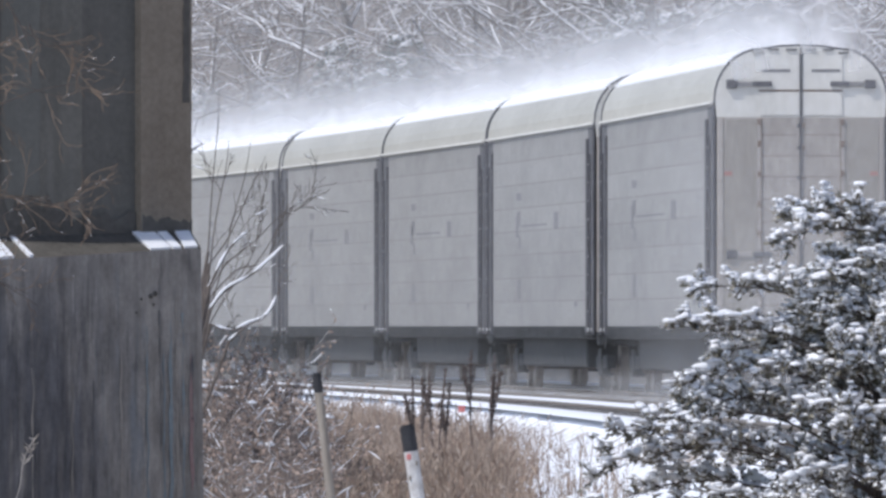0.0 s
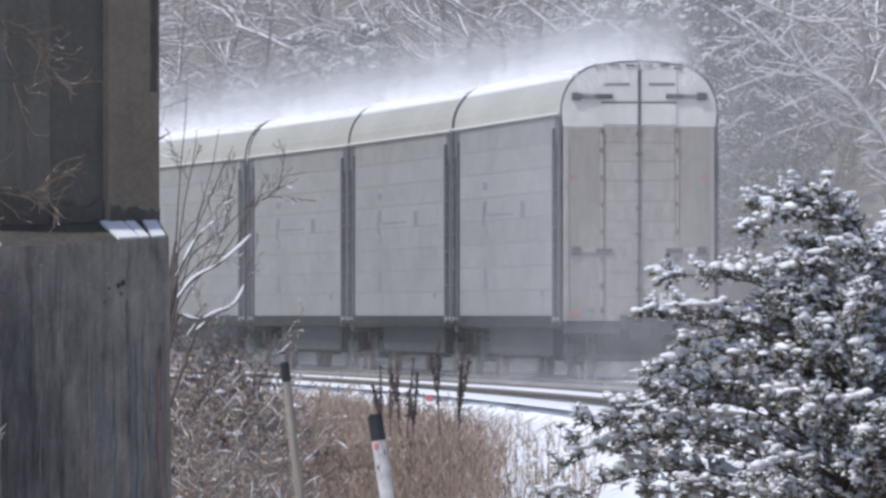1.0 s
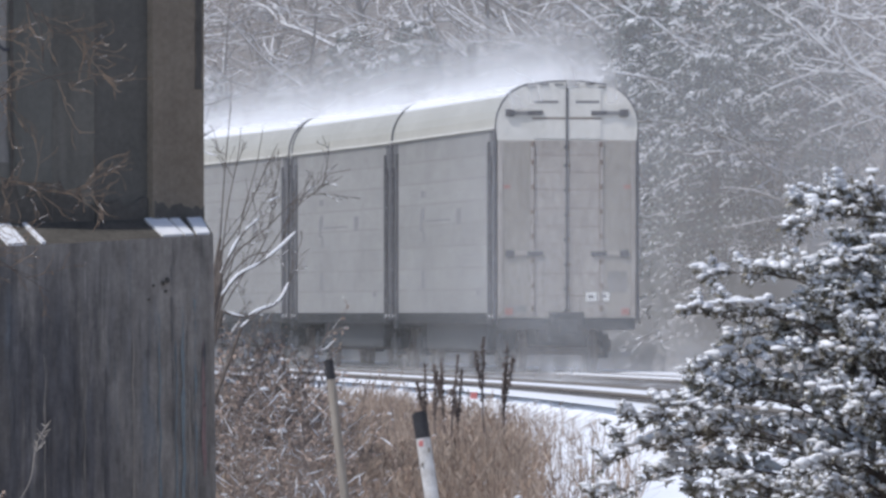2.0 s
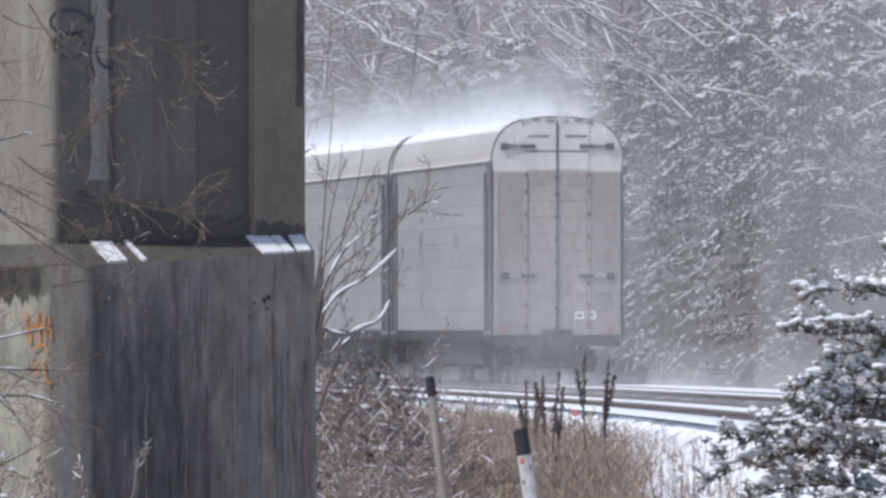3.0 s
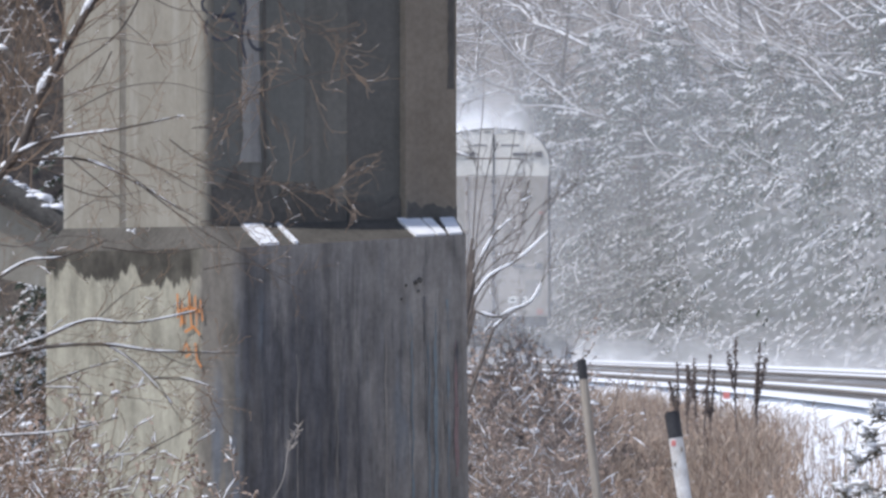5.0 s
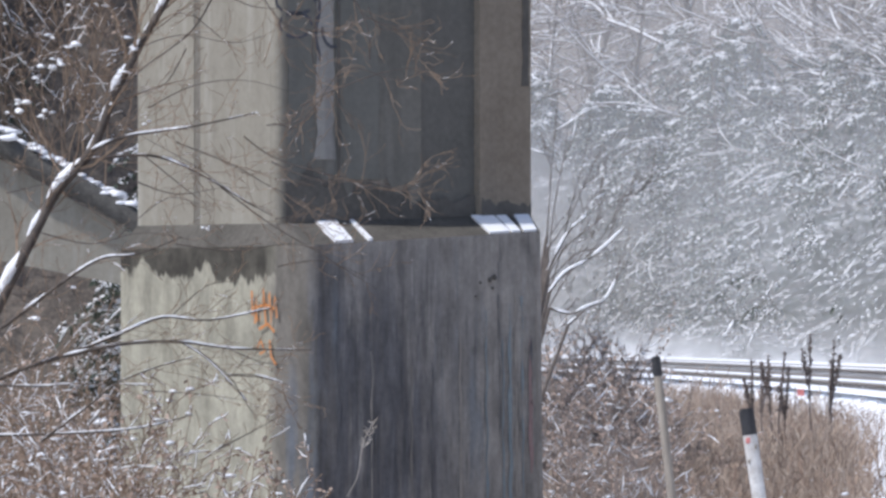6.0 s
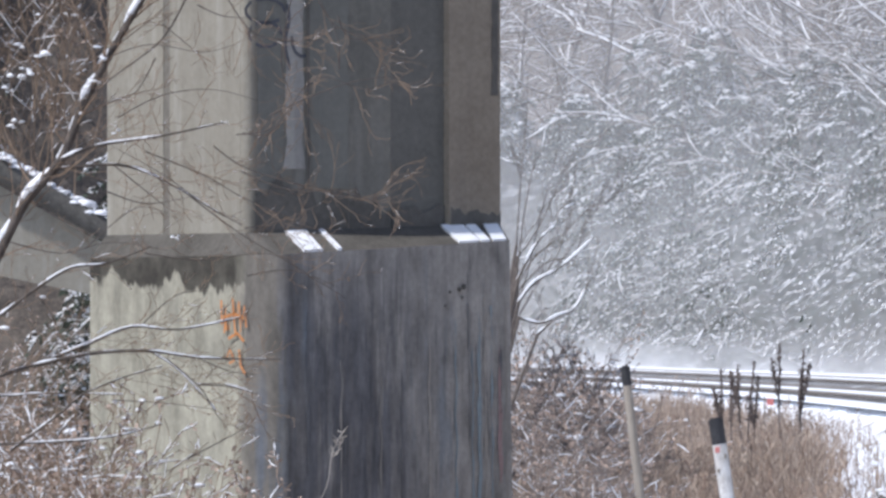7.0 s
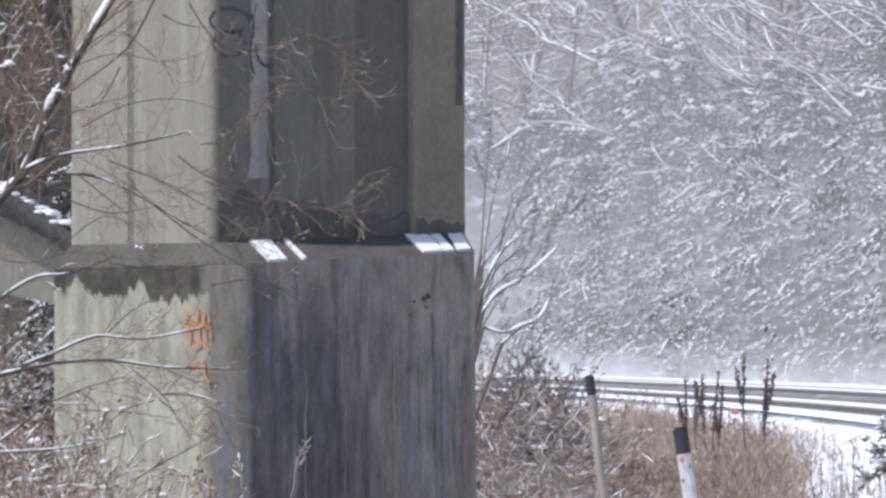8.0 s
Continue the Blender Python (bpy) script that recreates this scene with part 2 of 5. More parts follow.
def build_tracks():
    ys = [60 + 5 * i for i in range(95)]
    bed, faces = swept([(-7.2, -0.75), (-6.2, -0.14), (-5.6, -0.055), (-2.4, -0.055), (-2.0, -0.11), (-1.6, -0.055), (1.6, -0.055), (2.3, -0.18), (3.2, -0.75)], ys, 0)
    tagged(mesh_part("ballast_bed", bed, faces, BALLAST), "grey crushed-stone ballast bed dusted with snow", "ballast", kind="structure")
    head = [(-0.036, 0.0), (-0.036, -0.04), (-0.01, -0.05), (-0.01, -0.14), (-0.07, -0.15), (-0.07, -0.165), (0.07, -0.165), (0.07, -0.15), (0.01, -0.14), (0.01, -0.05), (0.036, -0.04), (0.036, 0.0)]
    for off in (0.0, -4.1):
        track = thing("railway_track", "steel railway track on snowy timber ties", "track", kind="structure", group="pair of tracks")
        for side in (-0.755, 0.755):
            v, f = swept(head, ys, off + side)
            mesh_part("rail", v, f, RAIL, track, "worn brown steel rail")
        verts, faces = [], []
        y = 150.0
        while y < 470:
            a = track_turn(y)
            c = Vector((track_x(y) + off * math.cos(a), y + off * math.sin(a), 0))
            ax, ay = Vector((math.cos(a), math.sin(a), 0)), Vector((-math.sin(a), math.cos(a), 0))
            b = len(verts)
            for zz in (-0.30, -0.0535):
                for sx, sy in ((-1.3, -0.11), (1.3, -0.11), (1.3, 0.11), (-1.3, 0.11)):
                    verts.append(c + ax * sx + ay * sy + Vector((0, 0, zz)))
            faces += [(b, b + 1, b + 5, b + 4), (b + 1, b + 2, b + 6, b + 5), (b + 2, b + 3, b + 7, b + 6), (b + 3, b, b + 4, b + 7), (b + 4, b + 5, b + 6, b + 7)]
            y += 0.55
        tagged(mesh_part("ties", verts, faces, TIE, track), "snow-dusted timber ties", kind="stuff")
        # snow packed along the sides of the rails
        for lane, w, h in (((1.75, 0.95, 0.046), (0.0, 0.55, 0.034)) if off == 0 else ((-0.05, 0.42, 0.030), (-1.95, 0.36, 0.020))):
            v, f = swept([(-w, -0.06), (-w * 0.6, -0.045 + h), (0, -0.04 + h), (w * 0.7, -0.045 + h), (w, -0.06)], ys, off + lane)
            tagged(mesh_part("snow_strip", v, f, SNOW, track), "strip of packed snow beside the rail")


build_ground()
build_tracks()


# ---- the train ----
SIDE = paint("dusty_galvanised_panel", (0.265, 0.26, 0.258), (0.36, 0.355, 0.35), 0.5, 0.6, 0.1, (1, 0.25, 1), 0.1, vary=0.10)
ROOF = paint("cream_roof_sheet", (0.43, 0.415, 0.375), (0.54, 0.525, 0.48), 0.7, 0.5, 0.05, (1, 0.2, 1), 0.1, vary=0.08)
POST = paint("dark_steel_post", (0.045, 0.045, 0.052), (0.10, 0.10, 0.11), 2.0, 0.6, 0.3)
UNDER = paint("sooty_underframe", (0.035, 0.038, 0.042), (0.08, 0.083, 0.09), 3.0, 0.8, 0.1)
DOOR = paint("road_dirty_door", (0.30, 0.275, 0.25), (0.46, 0.43, 0.40), 0.9, 0.75, 0.0, (1, 1, 0.45), 0.15)
DOOR_WHITE = paint("white_door_paint", (0.62, 0.61, 0.57), (0.78, 0.77, 0.73), 1.2, 0.55, 0.0, (1, 1, 0.5), 0.1)
DOOR_OUT = paint("road_grey_door", (0.27, 0.25, 0.225), (0.39, 0.365, 0.33), 1.1, 0.75, 0.0, (1, 1, 0.35), 0.15)
MARK = paint("faded_grey_marking", (0.195, 0.195, 0.205), (0.285, 0.285, 0.29), 4.0, 0.8)
CORNER = paint("worn_grey_steel", (0.085, 0.086, 0.096), (0.155, 0.155, 0.168), 2.0, 0.6, 0.2)
SEAM = paint("dirty_sheet_seam", (0.205, 0.195, 0.188), (0.325, 0.315, 0.305), 1.6, 0.8)
RUST = paint("rusty_seam", (0.17, 0.12, 0.095), (0.29, 0.24, 0.205), 3.0, 0.85)
RED = paint("red_reflector", (0.36, 0.19, 0.17), (0.46, 0.24, 0.215), 8.0, 0.4)
PLACARD = paint("white_placard", (0.70, 0.70, 0.69), (0.82, 0.82, 0.80), 8.0, 0.6)

CAR, PITCH, HALF_W = 27.4, 28.35, 1.445
SILL, EAVE, TOP = 1.2, 4.98, 5.90


def roof_line(n=8, shrink=0.0):
    """The upper outline of a car from its left eave over to the right one."""
    w, r, h = HALF_W - shrink, 0.80, TOP - EAVE - 0.06
    left = [(-w + r - r * math.cos(a), EAVE + h * math.sin(a)) for a in (math.pi / 2 * i / n for i in range(n + 1))]
    mid = [(-0.35, TOP - 0.015), (0, TOP), (0.35, TOP - 0.015)]
    return left + mid + [(-x, z) for x, z in reversed(left)]


def shell(outline, y0, y1, closed=False):
    n = len(outline)
    verts = [(x, y, z) for y in (y0, y1) for x, z in outline]
    faces = [(i, i + 1, n + i + 1, n + i) for i in range(n - 1)]
    return verts, faces


def solid(outline, y0, y1):
    verts, faces = shell(outline, y0, y1)
    n = len(outline)
    faces += [(n - 1, 0, n, 2 * n - 1), tuple(range(n - 1, -1, -1)), tuple(range(n, 2 * n))]
    return verts, faces


def build_truck(car, y):
    bm = bmesh.new()
    for sx in (-1, 1):
        box(bm, sx * 0.98 - 0.09, sx * 0.98 + 0.09, y - 1.25, y + 1.25, 0.42, 0.66, 0.03)
        box(bm, sx * 0.98 - 0.12, sx * 0.98 + 0.12, y - 0.35, y + 0.35, 0.28, 0.78, 0.03)
    box(bm, -1.0, 1.0, y - 0.2, y + 0.2, 0.5, 0.85)
    part("truck_frame", bm, UNDER, car)
    for dy in (-0.87, 0.87):
        bm = rod(bmesh.new(), (-0.95, y + dy, 0.43), (0.95, y + dy, 0.43), 0.08)
        for sx in (-1, 1):
            rod(bm, (sx * 0.69, y + dy, 0.43), (sx * 0.80, y + dy, 0.43), 0.43, 24)
            rod(bm, (sx * 0.65, y + dy, 0.43), (sx * 0.69, y + dy, 0.43), 0.46, 24)
        part("wheelset", bm, RAIL, car)


def build_car():
    """An autorack: origin on the rails at mid length, its rear towards -y."""
    car = thing("autorack_car", "grey-sided autorack freight car with a cream rounded roof", "freight car", group="train of autoracks")
    e = CAR / 2
    roof = roof_line()
    v, f = solid(roof + [(HALF_W, EAVE - 0.02), (-HALF_W, EAVE - 0.02)], -e + 0.12, e - 0.12)
    mesh_part("roof", v, f, ROOF, car, "cream rounded sheet roof")
    crest = [p for p in roof if p[1] > EAVE + 0.60]
    v, f = solid([(x * 1.005, z + 0.03) for x, z in crest] + [(x, z - 0.02) for x, z in reversed(crest)], -e + 0.5, e - 0.4)
    mesh_part("roof_snow", v, f, SNOW, car, "thin layer of snow on the roof")
    for y0 in (-e, e - 0.09):
        v, f = solid([(x * 1.01, z + 0.02 * (z > EAVE)) for x, z in roof] + [(HALF_W + 0.02, EAVE - 0.1), (-HALF_W - 0.02, EAVE - 0.1)], y0, y0 + 0.09)
        mesh_part("roof_arch", v, f, CORNER, car, "worn grey steel end arch")
    part("body", boxed(-HALF_W + 0.005, HALF_W - 0.005, -e + 0.1, e - 0.1, SILL, EAVE), SIDE, car)
    rows = 8
    step = (EAVE - 0.12 - SILL) / rows
    for sx in (-1, 1):
        x0, x1 = sorted((sx * (HALF_W - 0.075), sx * HALF_W))
        for k in range(rows):
            z0 = SILL + 0.03 + k * step
            part("side_panel", boxed(x0, x1, -e + 1.55, e - 1.55, z0 + 0.004, z0 + step - 0.004), SIDE, car)
            if k:
                part("side_seam", boxed(sx * 1.443 - 0.005, sx * 1.443 + 0.005, -e + 1.55, e - 1.55, z0 - 0.010, z0 + 0.010), SEAM, car, "dirty lap seam")
        part("eave_rail", boxed(sx * 1.475 - 0.03, sx * 1.475 + 0.03, -e + 0.2, e - 0.2, EAVE - 0.06, EAVE - 0.015, 0.012), DOOR_WHITE, car, "pale eave rail")
        for y0, y1 in ((-e + 0.04, -e + 1.5), (e - 1.5, e - 0.04)):
            bm = boxed(x0, x1 - 0.0, y0, y1, SILL - 0.1, EAVE - 0.1)
            inner = y1 if y0 < 0 else y0
            box(bm, sx * 1.45 - 0.05, sx * 1.45 + 0.05, inner - 0.14, inner + 0.02, SILL - 0.15, EAVE - 0.3, 0.02)
            outer = y0 if y0 < 0 else y1
            box(bm, sx * 1.45 - 0.04, sx * 1.45 + 0.015, outer - 0.07, outer + 0.07, SILL - 0.15, EAVE - 0.1, 0.02)
            part("end_post", bm, CORNER, car, "worn grey steel corner post")
            bm = bmesh.new()
            for lx in (y0 + 0.45, y0 + 0.95):
                rod(bm, (sx * 1.50, lx, SILL - 0.12), (sx * 1.50, lx, EAVE - 0.6), 0.02, 6)
            for k in range(10):
                z = SILL - 0.06 + 0.34 * k
                rod(bm, (sx * 1.50, y0 + 0.45, z), (sx * 1.50, y0 + 0.95, z), 0.018, 6)
            part("ladder", bm, CORNER, car, "dark steel ladder")
            part("corner_step", boxed(sx * 1.45 - 0.06, sx * 1.45 + 0.06, y0 + 0.5, y0 + 0.9, SILL - 0.09, SILL - 0.03), PLACARD, car, "pale corner step")
        bm = boxed(sx * 1.35 - 0.03, sx * 1.35 + 0.03, -e + 1.5, e - 1.5, SILL - 0.22, SILL)
        for k in range(46):
            y = -e + 1.8 + k * (CAR - 3.6) / 45
            box(bm, sx * 1.41 - 0.035, sx * 1.41 + 0.035, y - 0.09, y + 0.09, SILL - 0.22, SILL)
        part("sill_grille", bm, UNDER, car, "dark ribbed side sill")
        # faded lettering blocks on the flank
        for y, z, w, h in ((-5.6, 3.15, 0.7, 0.42), (-5.2, 3.30, 0.8, 0.30), (-5.0, 2.85, 0.4, 0.25), (-5.2, 3.74, 1.1, 0.15), (-1.2, 3.16, 6.5, 0.035), (4.4, 3.22, 1.0, 0.32), (-5.1, 1.92, 0.8, 0.38), (9.2, 1.62, 0.6, 0.10)):
            part("marking", boxed(sx * 1.447 - 0.003, sx * 1.447 + 0.003, -y - w / 2, -y + w / 2, z - h / 2, z + h / 2), MARK, car, "faded grey marking")
    bm = boxed(-1.30, 1.30, -e + 0.3, e - 0.3, SILL - 0.24, SILL + 0.01)
    box(bm, -1.15, 1.15, -8.0, 8.0, 0.42, SILL - 0.2, 0.06)
    box(bm, -0.35, 0.35, -e + 0.2, e - 0.2, 0.62, SILL - 0.2)
    part("underframe", bm, UNDER, car, "dark sooty underframe")
    for y in (-e + 3.2, e - 3.2):
        build_truck(car, y)
    for sy in (-1, 1):
        build_end(car, sy)
    return car


def build_end(car, sy):
    e = CAR / 2
    y = sy * e
    inner = roof_line(8, 0.012)

    def slab(xs, z0, z1, d0, d1, bevel=0.0):
        bm = bmesh.new()
        box(bm, xs[0], xs[1], min(y + sy * d0, y + sy * d1), max(y + sy * d0, y + sy * d1), z0, z1, bevel)
        return bm

    cap = [(x, z - 0.015) for x, z in inner]
    v, f = solid(cap + [(HALF_W - 0.03, 4.70), (-HALF_W + 0.03, 4.70)], *sorted((y - sy * 0.06, y + sy * 0.03)))
    mesh_part("end_header", v, f, DOOR_WHITE, car, "white-painted arched end header")
    for sx in (-1, 1):
        x0, x1 = sorted((sx * 0.02, sx * 1.405))
        leaf = part("end_door", slab((x0, x1), SILL - 0.1, 4.70, -0.04, 0.045, 0.012), DOOR, car, "road-dirty beige end door leaf")
        part("outer_panel", slab(sorted((sx * 0.74, sx * 1.30)), SILL - 0.04, 4.66, 0.045, 0.053), DOOR_OUT, leaf, "greyer outer door panel")
        for z in (1.30, 1.75, 2.25, 2.75, 3.25, 3.75, 4.25, 4.62):
            part("hinge", slab((sx * 0.70 - 0.028, sx * 0.70 + 0.028), z - 0.05, z + 0.05, 0.065, 0.085, 0.008), RUST, leaf, "rusty hinge")
            part("lock_keeper", slab(sorted((sx * 0.022, sx * 0.06)), z - 0.10, z - 0.03, 0.045, 0.075, 0.008), RUST if sx > 0 else CORNER, leaf, "worn lock keeper")
        part("dirt_patch", slab((sx * 1.02 - 0.2, sx * 1.02 + 0.2), 1.62 if sx > 0 else 1.22, 2.05 if sx > 0 else 1.36, 0.053, 0.056), SEAM, leaf, "dark road grime")
        for hx in (0.16, 0.46, 0.72):
            part("roof_hook", slab((sx * hx - 0.09, sx * hx + 0.09), 5.815 if hx < 0.6 else 5.765, 5.84 if hx < 0.6 else 5.79, 0.03, 0.06), CORNER, car, "dark door-top hook")
        for rx in (0.70, 1.345):
            part("door_rib", slab((sx * rx - 0.035, sx * rx + 0.035), SILL - 0.05, 4.66, 0.045, 0.065), DOOR, leaf)
        for z in (1.55, 2.0, 2.6, 2.95, 3.32, 3.70, 4.05, 4.40):
            part("door_seam", slab(sorted((sx * 0.05, sx * 0.665)), z - 0.006, z + 0.006, 0.045, 0.0475), RUST, leaf, "rusty seam")
        part("door_seam", slab((sx * 0.665 - 0.008, sx * 0.665 + 0.008), SILL, 4.66, 0.045, 0.067), RUST, leaf, "rusty seam")
        part("door_seam", slab(sorted((sx * 0.03, sx * 0.70)), 5.125, 5.155, 0.03, 0.053), RUST, car, "rusty seam")
        part("upper_panel", slab((sx * 0.36 - 0.33, sx * 0.36 + 0.33), 5.16, 5.74, 0.03, 0.05), DOOR_WHITE, car)
        part("upper_panel", slab((sx * 0.36 - 0.33, sx * 0.36 + 0.33), 4.74, 5.12, 0.03, 0.05), DOOR_WHITE, car)
        for z in (5.25, 2.40):
            bm = slab((sx * 0.65 - 0.16, sx * 0.65 + 0.16), z - 0.045, z + 0.045, 0.05, 0.09, 0.015)
            part("latch_bar", bm, CORNER, car, "dark steel latch bar")
            bm = bmesh.new()
            box(bm, sx * 1.16 - 0.09, sx * 1.16 + 0.09, min(y, y + sy * 0.10), max(y, y + sy * 0.10), z - 0.075, z + 0.075, 0.02)
            part("latch_hub", bm, CORNER, car, "dark steel latch hub")
            part("latch_rod", slab((sx * 0.94 - 0.16, sx * 0.94 + 0.16), z - 0.04, z + 0.04, 0.05, 0.08, 0.015), MARK if z > 3 else DOOR, car, "worn latch rod")
        part("reflector", slab((sx * 1.22 - 0.07, sx * 1.22 + 0.07), 3.72, 3.79, 0.045, 0.06), RED, leaf, "red reflector")
        part("marking", slab((sx * 0.42 - 0.24, sx * 0.42 + 0.24), 5.45, 5.50, 0.05, 0.056), MARK, car)
    part("door_seam", slab((-0.015, 0.015), SILL - 0.1, 5.86, 0.03, 0.07), CORNER, car, "dark centre seam")
    if sy < 0:
        for k in range(2):
            part("placard", slab((0.38 + 0.26 * k, 0.60 + 0.26 * k), 1.44, 1.62, 0.05, 0.062), PLACARD, car, "white placard with illegible marks")
            part("marking", slab((0.43 + 0.26 * k, 0.54 + 0.26 * k), 1.50 + 0.02 * k, 1.56 + 0.01 * k, 0.062, 0.066), MARK, car)
    bm = boxed(-0.18, 0.18, min(y, y + sy * 0.45), max(y, y + sy * 0.45), 0.78, 1.06, 0.04)
    box(bm, -0.36, 0.34, min(y - sy * 0.1, y + sy * 0.14), max(y - sy * 0.1, y + sy * 0.14), 0.92, 1.22, 0.04)
    part("coupler", bm, UNDER, car, "dark steel coupler")
    part("end_sill", slab((-1.38, 1.38), 0.86, SILL - 0.11, -0.25, 0.02, 0.02), UNDER, car, "dark steel end sill")
    for sx in (-1, 1):
        hose = [(Vector((sx * 0.42, y + sy * (0.05 + 0.05 * i), 0.95 - 0.16 * math.sin(0.6 * i))), 0.022) for i in range(6)]
        v, f = tubes([hose], 6)
        mesh_part("air_hose", v, f, POST, car, "black air hose", smooth=True)
        part("corner_light", slab((sx * 1.18 - 0.08, sx * 1.18 + 0.08), 1.16, 1.30, 0.045, 0.075, 0.01), RED, car, "faded red marker plate")


CARS = [build_car()]
for k in range(5):
    CARS.append(copy_thing(CARS[0], Matrix.Identity(4)))

ROOF_POWDER = powder("roof_powder", 1.0, (0.6, 0.07, 0.5), ((0.0, grey(1)), (0.22, grey(0.92)), (0.45, grey(0.42)), (1.0, grey(0))), 0.9, 0.26, (0.2, 0.7), 0.5)
WAKE_POWDER = powder("wake_powder", 0.34, (0.5, 0.10, 0.4), ((0.0, grey(1)), (0.11, grey(1.0)), (0.19, grey(0.18)), (0.5, grey(0.11)), (1.0, grey(0))), 1.0, 0.2)

TRAIL_POWDER = powder("trailing_powder", 0.36, (0.3, 0.04, 0.2), ((0.0, grey(1)), (0.5, grey(0.7)), (1.0, grey(0))), 1.0, 0.3, (0.2, 0.7))


def veil(name, mat, parent, y0, y1, x0, x1, z0, z1, rng, n=18):
    """A standing sheet of powder, wavering along its length."""
    verts, faces, uvs = [], [], []
    ph = rng.uniform(0, 6)
    for i in range(n + 1):
        f = i / n
        for g in (0.0, 0.5, 1.0):
            verts.append((x0 + (x1 - x0) * f + 0.22 * g * math.sin(ph + 5 * f), y0 + (y1 - y0) * f, z0 + (z1 - z0) * g))
            uvs.append((f, g))
    for i in range(n):
        for j in (0, 1):
            a = i * 3 + j
            faces.append((a, a + 3, a + 4, a + 1))
    ob = mesh_part(name, verts, faces, mat, parent, smooth=True)
    layer = ob.data.uv_layers.new(name="spread")
    for loop in ob.data.loops:
        layer.data[loop.index].uv = uvs[loop.vertex_index]
    ob.visible_shadow = False
    return ob


def build_clouds():
    rng = random.Random(5)
    over = thing("snow_cloud", "white powder snow streaming off a car roof", "blowing snow", group="powder off the roofs")
    h = PITCH / 2
    for x, top in ((-1.12, 6.25), (-0.75, 6.9), (0.0, 7.5), (0.8, 7.9)):
        veil("wisp", ROOF_POWDER, over, -h - 5.5, h + 5.5, x, x, (5.30 if x < -1 else 5.45) if abs(x) > 0.3 else 5.75, top, rng)
    veil("wisp", WAKE_POWDER, over, -h - 3.5, h + 3.5, -1.9, -1.9, -0.15, 3.2, rng)
    veil("wisp", WAKE_POWDER, over, -h - 3.5, h + 3.5, -2.8, -2.8, -0.15, 0.9, rng)
    clouds = [over] + [copy_thing(over, Matrix.Identity(4)) for k in range(5)]
    wake = thing("snow_cloud", "pale powder snow swirling behind the last car", "blowing snow")
    for x0, x1, top, y0 in ((-1.8, -2.6, 3.0, -34), (-0.6, 0.2, 2.6, -44), (-1.65, -2.3, 6.6, -62)):
        veil("wisp", WAKE_POWDER if top < 6 else TRAIL_POWDER, wake, y0, 11.0 if top < 6 else 14.0, x0, x1, -0.15, top, rng)
    return clouds, wake


CLOUDS, WAKE = build_clouds()


def motions():
    """The train runs off round the curve at a steady 28.8 m/s."""
    times = [0.5 * k for k in range(17)]

    def placed(y):
        return pose(track_x(y), y, 0, 0, 0, math.degrees(track_turn(y)))

    for k, (car, cloud) in enumerate(zip(CARS, CLOUDS)):
        rows = [(t, placed(272.0 + 28.7 * t + CAR / 2 + PITCH * k)) for t in times]
        walk(car, rows)
        walk(cloud, rows)
    walk(WAKE, [(t, placed(272.0 + 28.7 * t)) for t in times])


# ---- bridge pier and abutment ----
def grime_zone(nt, low, high, wobble, tall, scale):
    """Where damp grime hangs: between two levels, its rim drawn out into drips."""
    v = coords(nt, (1, 1, tall))
    sep = nt.nodes.new("ShaderNodeSeparateXYZ")
    nt.links.new(coords(nt), sep.inputs[0])
    m = nt.nodes.new("ShaderNodeMath")
    m.operation = "MULTIPLY_ADD"
    nt.links.new(fuzz(nt, v, scale, 5, 0.65), m.inputs[0])
    m.inputs[1].default_value = wobble
    nt.links.new(sep.outputs["Z"], m.inputs[2])
    r = nt.nodes.new("ShaderNodeMapRange")
    r.inputs["From Min"].default_value, r.inputs["From Max"].default_value = low, high
    nt.links.new(m.outputs[0], r.inputs["Value"])
    return r.outputs[0]


def streaked(name, dark, light, runs, tall=0.12, zone=None, grime=(0.075, 0.07, 0.062), island=False, below=None):
    """Board-marked concrete with runs of grime and old paint down it; runs are (colour, amount, scale, low, high)."""
    def build(nt, bsdf):
        v = coords(nt)
        col = ramp(nt, blend(nt, 0.5, fuzz(nt, v, 1.6), fuzz(nt, v, 22)), (0.36, dark), (0.64, light))
        if island:
            oi = nt.nodes.new("ShaderNodeObjectInfo")
            col = blend(nt, 1.0, col, ramp(nt, oi.outputs["Random"], (0.0, grey(0.86)), (1.0, grey(1.0))), "MULTIPLY")
        long = coords(nt, (1, 1, tall))
        for tone, amount, scale, low, high in runs:
            m = ramp(nt, fuzz(nt, long, scale, 6, 0.65), (low, grey(0)), (high, grey(1)))
            m = blend(nt, 1.0, m, grey(amount), "MULTIPLY")
            if below:
                m = blend(nt, 1.0, m, grime_zone(nt, below + 0.12, below - 0.22, 0.55, 0.3, 3.0), "MULTIPLY")
            col = blend(nt, m, col, tone)
        if zone:
            spots = ramp(nt, fuzz(nt, v, 5.0), (0.35, grey(0.62)), (0.6, grey(0.95)))
            col = blend(nt, blend(nt, 1.0, grime_zone(nt, *zone), spots, "MULTIPLY"), col, grime)
        nt.links.new(col, bsdf.inputs["Base Color"])
        bsdf.inputs["Roughness"].default_value = 0.88
        relief(nt, bsdf, fuzz(nt, v, 30), 0.18)
    return material(name, build)


